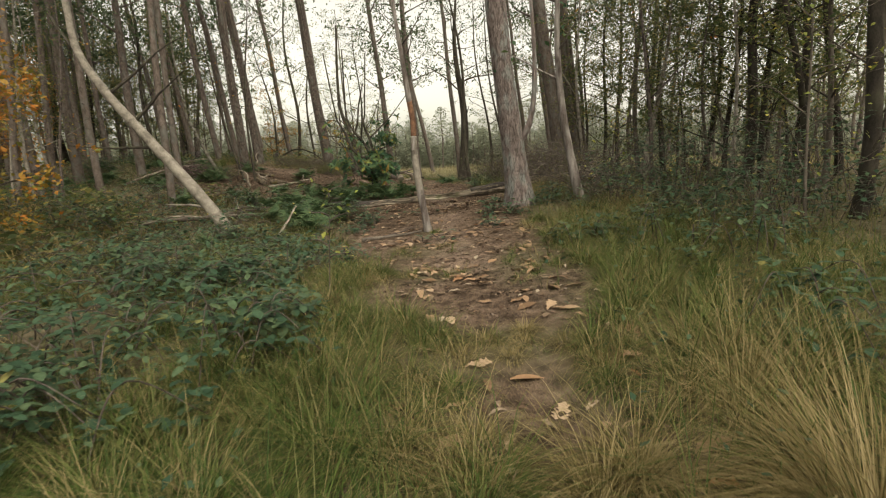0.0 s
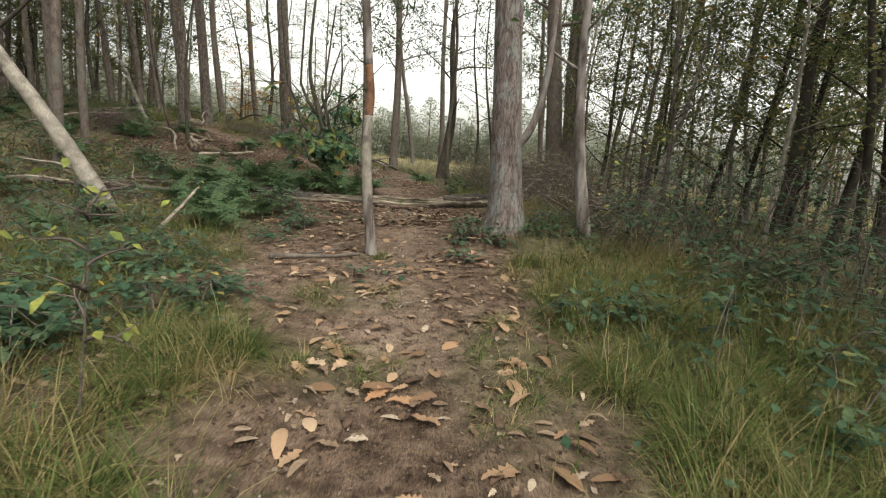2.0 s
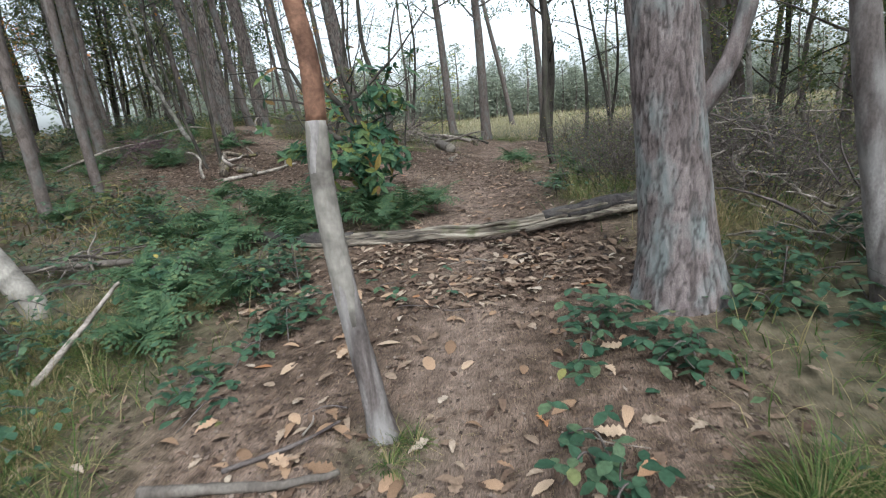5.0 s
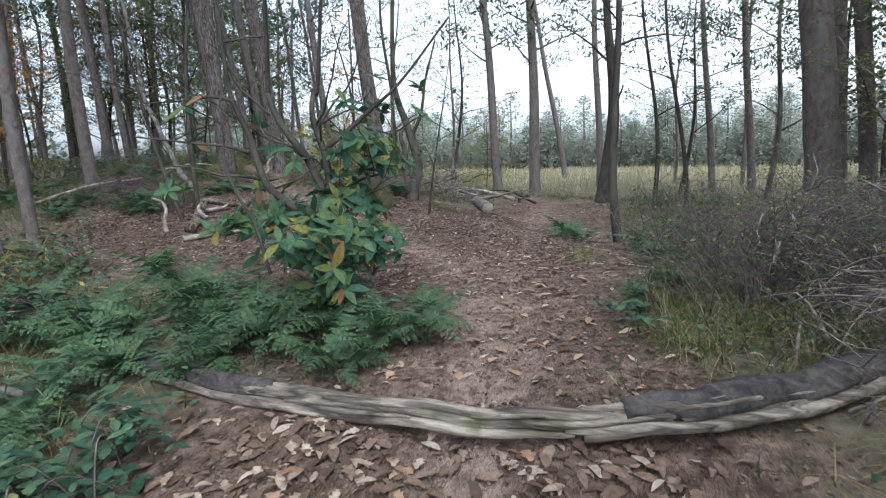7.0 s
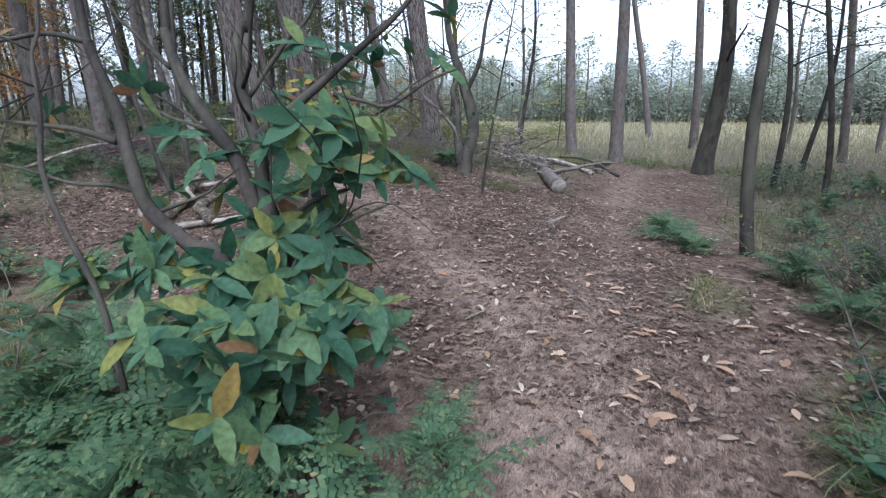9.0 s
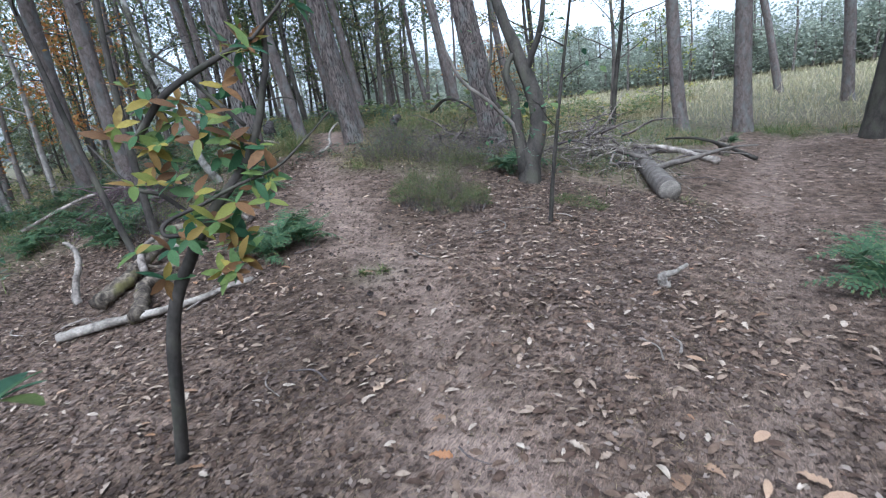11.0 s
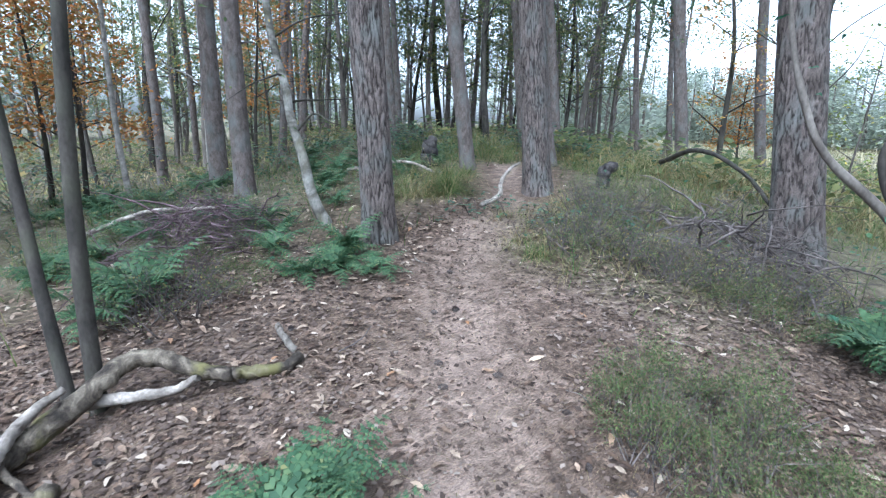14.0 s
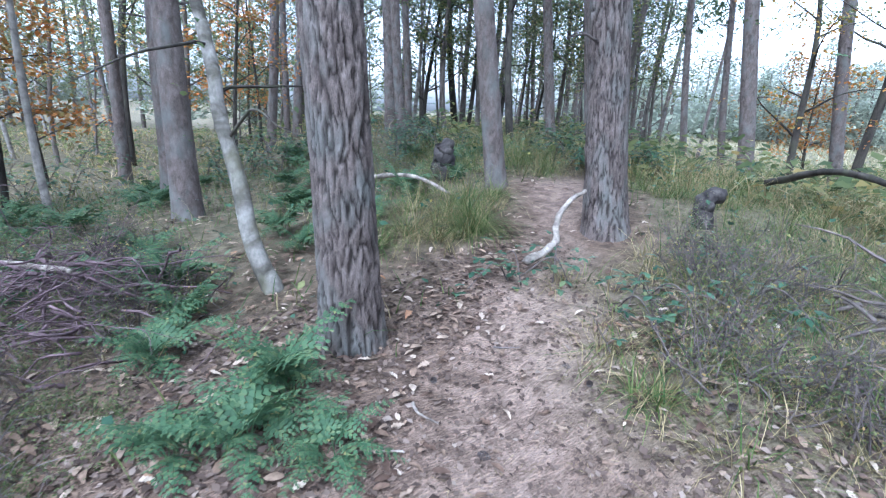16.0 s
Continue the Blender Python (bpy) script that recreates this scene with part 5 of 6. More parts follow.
# chestnut shrubs that lean over the trail
CHESTNUT_STEMS = (
    ([(-1.72, 12.1, 0.78), (-1.8, 11.99, 1.71), (-1.94, 11.96, 1.81), (-2.13, 11.92, 1.97), (-2.23, 11.94, 2.18), (-2.31, 11.97, 2.39), (-2.44, 11.99, 2.63), (-2.51, 12.02, 2.84), (-2.71, 12.12, 4.24)], 0.042),
    ([(-1.72, 12.1, 0.78), (-1.68, 12.19, 1.62), (-1.82, 12.22, 1.94), (-1.95, 12.24, 2.19), (-2.06, 12.23, 2.33), (-2.2, 12.23, 2.52), (-2.29, 12.25, 2.72), (-2.32, 12.29, 2.87), (-2.32, 12.39, 4.37)], 0.045),
    ([(-1.72, 12.1, 0.78), (-1.61, 12.13, 1.7), (-1.72, 12.18, 2.01), (-1.77, 12.22, 2.22), (-1.84, 12.24, 2.39), (-1.9, 12.27, 2.58), (-1.9, 12.32, 2.75), (-1.88, 12.36, 2.85), (-1.78, 12.46, 4.25)], 0.04),
    ([(-1.78, 12.22, 2.26), (-1.6, 12.36, 2.44), (-1.44, 12.48, 2.61), (-1.23, 12.65, 2.85), (-0.83, 12.75, 3.35)], 0.024),
    ([(-1.91, 11.55, 1.35), (-2.04, 11.6, 1.69), (-2.2, 11.61, 1.96), (-2.29, 11.63, 2.16), (-2.32, 11.68, 2.37), (-2.37, 11.72, 2.58), (-2.38, 11.78, 2.79), (-2.38, 11.78, 3.59)], 0.014),
    ([(-2.3, 11.94, 2.25), (-2.45, 11.88, 2.3), (-2.61, 11.82, 2.32), (-2.76, 11.76, 2.34), (-3.16, 11.66, 2.39)], 0.016),
    ([(-2.19, 11.97, 2.02), (-2.34, 11.92, 2.06), (-2.5, 11.85, 2.07), (-2.66, 11.79, 2.12), (-2.8, 11.74, 2.15), (-3.1, 11.74, 2.15)], 0.012),
    ([(-1.61, 12.13, 1.7), (-1.65, 12.15, 1.84), (-1.59, 12.21, 1.94), (-1.49, 12.28, 2.01), (-1.33, 12.36, 2.06)], 0.02),
    ([(-1.52, 12.45, 2.45), (-1.4, 12.5, 2.42), (-1.28, 12.54, 2.4), (-1.13, 12.64, 2.51), (-1.02, 12.71, 2.56)], 0.012),
    ([(-2.44, 12.0, 2.66), (-2.62, 11.93, 2.7), (-2.8, 11.84, 2.67), (-3.2, 11.84, 2.67)], 0.014),
    ([(-1.54, 12.03, 1.64), (-1.47, 12.11, 1.82), (-1.35, 12.2, 1.91), (-1.16, 12.31, 2.0)], 0.009),
    ([(-1.91, 12.34, 2.44), (-1.79, 12.46, 2.67), (-1.67, 12.57, 2.87), (-1.47, 12.57, 3.37)], 0.012),
    ([(-2.3, 12.26, 2.57), (-2.47, 12.23, 2.73), (-2.61, 12.22, 2.88), (-2.81, 12.22, 3.38)], 0.012),
)
CHESTNUT_SPRAYS = (
    ((-2.6, 12.2, 1.6), 0.25, 8), ((-2.3, 12.35, 1.3), 0.25, 8), ((-1.9, 12.45, 1.9), 0.25, 8), ((-1.6, 12.0, 1.1), 0.2, 8),
    ((-1.31, 12.21, 2.26), 0.1, 8),
    ((-1.55, 12.18, 2.16), 0.12, 7),
    ((-1.42, 11.65, 1.51), 0.06, 4),
    ((-1.29, 12.01, 1.58), 0.11, 8),
    ((-1.45, 11.9, 1.65), 0.1, 7),
    ((-1.72, 11.7, 1.58), 0.13, 8),
    ((-2.33, 11.84, 1.79), 0.16, 8),
    ((-2.03, 11.86, 1.8), 0.12, 6),
    ((-1.33, 12.63, 2.57), 0.16, 4),
    ((-1.64, 12.51, 2.62), 0.16, 2),
    ((-1.7, 12.04, 1.91), 0.12, 6),
    ((-1.72, 11.86, 1.71), 0.1, 6),
    ((-1.23, 12.11, 1.45), 0.08, 5),
    ((-1.25, 12.33, 2.21), 0.1, 6),
    ((-2.22, 12.14, 2.27), 0.25, 2),
    ((-1.38, 11.67, 1.35), 0.1, 4),
    ((-2.05, 12.41, 2.53), 0.3, 2),
    ((-2.64, 11.92, 2.12), 0.2, 2),
    ((-1.38, 12.79, 2.79), 0.25, 3),
    ((-1.53, 12.19, 1.77), 0.14, 7),
    ((-1.78, 11.87, 1.45), 0.14, 6),
    ((-1.49, 11.88, 1.45), 0.1, 5),
)
SAPLING_STEMS = (
    ([(-2.82, 13.63, 1.01), (-2.72, 13.73, 1.7), (-2.69, 13.87, 1.97), (-2.64, 13.98, 2.13), (-2.57, 14.11, 2.28), (-2.53, 14.21, 2.44), (-2.52, 14.29, 2.63), (-2.54, 14.37, 2.87), (-2.64, 14.57, 4.07)], 0.03),
    ([(-2.83, 13.85, 2.47), (-2.76, 13.99, 2.64), (-2.63, 14.16, 2.75), (-2.54, 14.27, 2.81), (-2.5, 14.33, 2.86), (-2.2, 14.53, 3.16)], 0.017),
    ([(-2.57, 13.84, 2.08), (-2.65, 13.77, 2.09), (-2.65, 13.79, 2.14), (-2.55, 13.91, 2.19), (-2.46, 14.01, 2.24), (-2.35, 14.14, 2.29), (-2.28, 14.25, 2.38), (-2.21, 14.35, 2.48)], 0.0105),
    ([(-2.57, 14.19, 2.47), (-2.68, 14.13, 2.61), (-2.78, 14.08, 2.73), (-2.9, 14.02, 2.87), (-3.1, 14.02, 3.27)], 0.01),
    ([(-2.55, 14.03, 2.21), (-2.49, 14.13, 2.3), (-2.41, 14.22, 2.35)], 0.005),
    ([(-2.47, 14.24, 2.56), (-2.4, 14.31, 2.56), (-2.33, 14.36, 2.5)], 0.004),
    ([(-2.76, 13.99, 2.08), (-2.89, 13.92, 2.22), (-2.99, 13.85, 2.28), (-3.29, 13.85, 2.48)], 0.012),
)
SAPLING_SPRAYS = (
    ((-2.63, 14.03, 2.42), 0.08, 6),
    ((-2.52, 14.13, 2.38), 0.064, 5),
    ((-2.44, 13.93, 2.0), 0.048, 4),
    ((-2.53, 13.86, 2.03), 0.064, 5),
    ((-2.42, 14.03, 2.2), 0.048, 3),
    ((-2.55, 14.23, 2.75), 0.064, 4),
    ((-2.49, 14.31, 2.77), 0.048, 3),
    ((-2.83, 14.04, 2.65), 0.08, 5),
    ((-2.78, 13.89, 2.42), 0.08, 6),
    ((-2.72, 13.87, 2.25), 0.064, 5),
    ((-2.54, 13.89, 2.14), 0.064, 5),
    ((-2.63, 13.75, 1.99), 0.064, 5),
    ((-2.45, 14.16, 2.3), 0.048, 4),
    ((-2.69, 14.13, 2.52), 0.08, 5),
    ((-2.89, 13.95, 2.56), 0.08, 4),
    ((-2.61, 14.38, 2.96), 0.12, 5),
    ((-2.41, 13.82, 1.91), 0.04, 3),
)
chestnut_shrub(-1.72, 12.1, CHESTNUT_STEMS, CHESTNUT_SPRAYS, "many stemmed sweet chestnut with long green and yellowing leaves", 1.0, 0.165, 7)
chestnut_shrub(-2.82, 13.63, SAPLING_STEMS, SAPLING_SPRAYS, "sweet chestnut sapling with green and browning leaves over the path", 2.0, 0.1, 5, BROWNING_ONE, BROWNING)

# the log across the trail
log = thing("fallen_log", -0.5, 10.85, float(ground(-0.5, 10.85)), "rotting split log lying across the trail, part barked and mossy", "log")
LOG_LINE = [(x + 0.5, y - 10.85, float(ground(x, y) - ground(-0.5, 10.85)) + dz) for x, y, dz in ((-3.0, 11.15, 0.06), (-2.0, 10.95, 0.07), (-0.6, 10.75, 0.07), (0.3, 10.76, 0.08), (1.1, 10.95, 0.11), (1.95, 11.45, 0.15), (2.8, 11.9, 0.2))]
lp = spline(LOG_LINE, 110)
lp[:, 2] += 0.012 * np.sin(np.arange(110) * 0.21) + 0.008 * np.sin(np.arange(110) * 0.53)
part("heartwood", mesh_of("heartwood", *tube(lp, np.interp(np.arange(110), (0, 8, 30, 58, 66, 109), (0.03, 0.045, 0.05, 0.056, 0.064, 0.062)), 30, 0.45, 15, True, 1.0, 0.05), LOGWOOD), log)
for i0, i1, dy, dz, r in ((2, 52, -0.07, -0.035, 0.026), (56, 108, -0.095, -0.045, 0.03), (30, 60, -0.03, 0.034, 0.02)):
    q = lp[i0:i1] + np.array([0, dy, dz])
    part("split_pole", mesh_of("split_pole", *tube(q, r * np.sin(np.linspace(0.3, 2.8, i1 - i0)) ** 0.4, 12, 0.4, 16, True, 1.0 * i0, 0.05), LOGWOOD), log, "pale split length of weathered wood")
part("bark", mesh_of("bark", *tube(lp[60:100] + np.array([0, 0.012, 0.014]), 0.082 * np.sin(np.linspace(0.4, 2.75, 40)) ** 0.3, 22, 0.3, 14, True, 4.0, 0.3), LOGBARK), log, "sheet of dark loose bark")
part("bark", mesh_of("bark", *tube(lp[4:26] + np.array([0, 0.012, 0.012]), 0.078 * np.sin(np.linspace(0.4, 2.75, 22)) ** 0.3, 22, 0.3, 14, True, 9.0, 0.3), LOGBARK), log, "sheet of dark loose bark")
for k, (i0, n, dy, dz, r) in enumerate(((14, 17, -0.07, -0.03, 0.024), (27, 12, -0.075, 0.0, 0.017), (36, 20, -0.08, -0.045, 0.022), (44, 9, -0.055, 0.035, 0.014), (54, 14, -0.075, -0.02, 0.018), (63, 20, -0.085, -0.05, 0.026), (80, 13, -0.07, -0.03, 0.02), (92, 12, -0.07, -0.02, 0.018), (50, 10, 0.0, 0.06, 0.012))):
    q = lp[i0 : i0 + n] + np.array([0, dy, dz]) + np.linspace(0, 1, n)[:, None] * np.array([0, -0.02 + 0.012 * (k % 3), 0.012 * (k % 4) - 0.015])
    part("splinter", mesh_of("splinter", *tube(q, r * np.sin(np.linspace(0.25, 2.95, n)) ** 0.5, 8, 0.45, 18, True, 2.0 * k, 0.4), LOGWOOD), log)

# the sawn log and its brush heap
sawn = thing("sawn_log", -1.75, 19.1, float(ground(-1.75, 19.1)) - 0.02, "thick sawn pine log with a grey cut end", "log")
sp = spline([(0, 0, 0.14), (-0.3, 0.75, 0.17), (-0.6, 1.5, 0.22), (-0.9, 2.2, 0.26)], 24)
part("trunk", mesh_of("trunk", *tube(sp, np.linspace(0.135, 0.115, 24), 26, 0.12, 14, True, 3.0), GREYWOOD), sawn)
part("cut_end", mesh_of("cut_end", *tube([sp[0] + (sp[0] - sp[1]) * 0.16, sp[0] + (sp[0] - sp[1]) * 0.32, sp[0] + (sp[0] - sp[1]) * 0.33], [0.126, 0.122, 0.03], 22, 0.04, 8, True, 3.0), CUT), sawn, "grey weathered saw cut")
for a, up, ln, k in ((0.3, 0.2, 1.2, 8), (2.6, 0.35, 1.5, 14), (0.8, 0.1, 1.6, 18)):
    part("branch_stub", mesh_of("branch_stub", *limb(sp[k] + (0, 0, 0.1), a, up, ln, 0.045, 8, 0.05, k)[1], GREYWOOD), sawn)
brush_pile(-3.0, 20.6, 1.0, 0.9, 0.75, 190, "heap of dry dark cut branches and twigs", 3, 0.014)
brush_pile(-4.9, 19.75, 0.9, 0.6, 0.45, 190, "low tangle of dead twigs at the foot of a pine", 5, 0.01, TWIG)
brush_pile(-8.15, 16.05, 0.8, 0.6, 0.5, 170, "tangle of purplish dead heather and branches", 7, 0.01, DEADHEATH)
brush_pile(-4.4, 10.4, 1.0, 0.6, 0.35, 60, "dead branches fallen among undergrowth", 9, 0.012)
brush_pile(3.0, 9.6, 1.1, 0.9, 0.7, 130, "dry pale branches fallen in a tangle behind the pine", 11, 0.012)
brush_pile(2.6, 14.6, 0.9, 1.4, 1.0, 170, "grey bare twiggy bush of dead branches", 13, 0.009)
brush_pile(3.2, 12.4, 0.8, 0.8, 1.0, 120, "grey bare twiggy bush of dead branches", 15, 0.009)

brush_pile(2.2, 11.5, 0.8, 0.8, 1.1, 190, "grey bare twiggy bush of dead branches", 17, 0.008)
brush_pile(2.0, 13.2, 0.6, 0.8, 0.9, 150, "grey bare twiggy bush of dead branches", 19, 0.008)

for k, (x, y, rx, ry, tall, n) in enumerate(((1.75, 12.9, 0.75, 0.8, 1.15, 150), (2.3, 14.1, 0.8, 0.9, 1.3, 150), (1.75, 15.6, 0.6, 0.8, 1.0, 100), (2.9, 11.6, 0.8, 0.8, 1.1, 110), (3.3, 13.0, 0.9, 0.9, 1.3, 110))):
    twiggy_bush(x, y, rx, ry, tall, n, "grey twiggy bush with sparse tiny leaves beside the trail", 50 + k)
for k, (x, y, rx, ry, tall, n) in enumerate(((-5.75, 18.75, 0.5, 0.4, 0.34, 90), (-5.0, 18.95, 0.6, 0.4, 0.38, 100), (-6.15, 19.5, 0.5, 0.4, 0.42, 80), (-4.35, 19.25, 0.5, 0.35, 0.35, 80), (-8.2, 16.5, 0.5, 0.4, 0.4, 80), (-9.3, 16.3, 0.6, 0.5, 0.45, 90), (-6.9, 15.6, 0.4, 0.4, 0.4, 70))):
    twiggy_bush(x, y, rx, ry, tall, n, "low twiggy heath growth with tiny leaves by the path", 70 + k)

# fallen branches and stumps
stick([(-5.2, 14.3, 0.06), (-5.38, 14.63, 0.07), (-5.52, 14.8, 0.09), (-5.66, 15.08, 0.14), (-5.85, 15.38, 0.2), (-5.72, 15.65, 0.1), (-5.63, 15.85, 0.05), (-5.53, 16.1, 0.03)], 0.07, MOSSY, "crooked dead branch with yellow moss lying beside the path", sides=14, taper=0.4)
stick([(-4.55, 14.3, 0.05), (-4.66, 14.42, 0.06), (-4.86, 14.53, 0.07), (-5.08, 14.66, 0.06), (-5.19, 14.95, 0.04)], 0.06, MOSSY, "short mossy bough half sunk in leaf litter", sides=14, taper=0.75)
stick([(-5.62, 14.76, 0.13), (-5.4, 14.84, 0.1), (-5.16, 14.95, 0.05)], 0.024, MOSSY, "thin mossy branch bridging two boughs")
stick([(-5.72, 15.12, 0.1), (-5.66, 15.28, 0.08), (-5.6, 15.46, 0.07), (-5.58, 15.56, 0.1)], 0.035, STICK, "broken side branch with a bare tip")
stick([(-5.3, 14.75, 0.1), (-5.55, 14.9, 0.2), (-5.62, 15.05, 0.26)], 0.035, STICK, "grey dead bough end")
stick([(-4.95, 13.9, 0.05), (-4.69, 14.22, 0.04), (-4.45, 14.43, 0.04), (-4.3, 14.64, 0.045), (-4.22, 14.85, 0.05), (-4.12, 15.0, 0.05)], 0.036, PALE, "long bleached split stick on the litter", taper=0.5)
stick([(-4.24, 14.83, 0.06), (-4.24, 14.86, 0.13), (-4.26, 14.9, 0.2)], 0.014, PALE, "small upright bleached twig")
stick([(-5.62, 14.3, 0.0), (-5.7, 14.36, 0.16), (-5.72, 14.42, 0.3), (-5.85, 14.46, 0.42), (-6.0, 14.46, 0.46)], 0.034, PALE, "curved bleached branch end rising from leaf litter", taper=0.45)
stick([(-5.62, 16.1, 0.02), (-5.68, 16.05, 0.12), (-5.72, 16.03, 0.16)], 0.022, PALE, "short broken branch stub standing up", sides=9, taper=0.8)
stick([(-1.3, 7.5, 0.03), (-0.95, 7.53, 0.03), (-0.65, 7.55, 0.035), (-0.38, 7.62, 0.04)], 0.032, GREYWOOD, "grey dead branch lying on the trail")
stick([(-0.98, 7.65, 0.02), (-0.7, 7.8, 0.03), (-0.5, 7.95, 0.05)], 0.014, TWIG, "thin dark stick on the trail")
stick([(-2.95, 8.35, 0.02), (-2.85, 8.7, 0.25), (-2.75, 9.1, 0.5)], 0.03, STICK, "broken grey branch leaning in the grass")
stick([(-5.9, 9.3, 0.2), (-5.3, 9.5, 0.35), (-4.8, 9.7, 0.3)], 0.025, PALE, "pale curved dead branch")
stick([(-6.5, 9.9, 0.1), (-5.0, 10.3, 0.16), (-3.2, 10.6, 0.1)], 0.06, GREYWOOD, "long fallen grey trunk in undergrowth", name="fallen_tree")
stick([(-7.07, 18.66, 0.02), (-7.08, 18.82, 0.06), (-7.1, 18.93, 0.12), (-7.18, 19.04, 0.24), (-7.2, 19.2, 0.34), (-7.19, 19.3, 0.38)], 0.03, PALE, "bleached crooked branch at the foot of a pine")
stick([(-7.2, 22.2, 0.25), (-6.4, 21.7, 0.55), (-5.6, 21.2, 0.5), (-5.0, 20.8, 0.2)], 0.036, OAK, "dark arched fallen branch above the grass")
stick([(-6.9, 20.5, 0.0), (-6.9, 20.55, 0.2), (-6.85, 20.6, 0.28)], 0.085, LOGBARK, "dark rotten jagged tree stump", name="tree_stump", sides=16, taper=0.75, rough=0.22)
stick([(-9.75, 19.8, 0.0), (-9.75, 19.82, 0.2), (-9.7, 19.85, 0.36)], 0.15, LOGBARK, "dark rotten tree stump beside the path", name="tree_stump", sides=18, taper=0.65, rough=0.22)
stick([(-1.55, 23.1, 0.0), (-1.55, 23.1, 0.2), (-1.53, 23.1, 0.3)], 0.1, ROTTEN, "small rotten stump on the path", name="tree_stump", sides=12, taper=0.6, rough=0.3)
stick([(-1.25, 16.3, 0.0), (-1.27, 16.32, 0.06), (-1.22, 16.38, 0.09), (-1.15, 16.42, 0.14)], 0.035, PALE, "bleached root stub sticking out of the path", name="root_stub", sides=12, taper=0.35, rough=0.35)
stick([(-1.4, 20.6, 0.3), (-2.0, 20.9, 0.35), (-2.6, 21.0, 0.3)], 0.05, STICK, "grey branch lying over a log")
stick([(-1.0, 21.8, 0.2), (-1.8, 22.3, 0.35), (-2.5, 22.9, 0.2)], 0.035, OAK, "thin dark fallen branch")
stick([(-10.2, 18.6, 0.1), (-9.3, 19.0, 0.2), (-8.6, 19.1, 0.1)], 0.03, PALE, "pale fallen branch in the wood")
stick([(-9.8, 15.2, 0.1), (-8.9, 15.7, 0.35), (-8.0, 16.2, 0.4)], 0.03, STICK, "grey branch over heather")
for k in range(46):
    x, y = RNG.uniform(-6.5, -0.5), RNG.uniform(13.4, 18.5)
    if k % 3 == 0:
        x, y = RNG.uniform(-1.5, 1.0), RNG.uniform(5, 16)
    a, ln = RNG.uniform(0, 6.28), RNG.uniform(0.12, 0.42)
    stick([(x, y, 0.012), (x + 0.5 * ln * math.cos(a), y + 0.5 * ln * math.sin(a), 0.02), (x + ln * math.cos(a + 0.3), y + ln * math.sin(a + 0.3), 0.012)], RNG.uniform(0.004, 0.009), TWIG if k % 2 else STICK, "short dry twig on the forest floor", "twig", 5)

# pine cones
cone_v, cone_f = [], []
for ring in range(7):
    for s in range(8):
        a = s * 0.785 + ring * 0.4
        u = ring / 6
        r = 0.5 * math.sin(0.35 + 2.5 * u)
        k = len(cone_v)
        c = np.array([math.cos(a), math.sin(a), 0])
        d = np.array([-math.sin(a), math.cos(a), 0])
        cone_v += [c * r * 0.4 + (0, 0, u * 1.4), c * r + d * 0.16 + (0, 0, u * 1.4 + 0.1), c * r * 1.15 + (0, 0, u * 1.4 + 0.22), c * r - d * 0.16 + (0, 0, u * 1.4 + 0.1)]
        cone_f.append((k, k + 1, k + 2, k + 3))
cone_mesh = mesh_of("pine_cone", np.array(cone_v), np.array(cone_f), TWIG, False)
for k in range(70):
    x, y = (RNG.uniform(-6.5, -2.5), RNG.uniform(15.0, 19.0)) if k < 55 else (RNG.uniform(0, 1.6), RNG.uniform(9.5, 10.6))
    cone = new("pine_cone", cone_mesh)
    cone.matrix_world = pose(x, y, float(ground(x, y)) + 0.012, RNG.uniform(70, 110), 0, RNG.uniform(0, 360)) @ Matrix.Scale(RNG.uniform(0.025, 0.036), 4)
    tagged(cone, "small dark open pine cone on leaf litter", "pine cone", "pine cones on the floor")

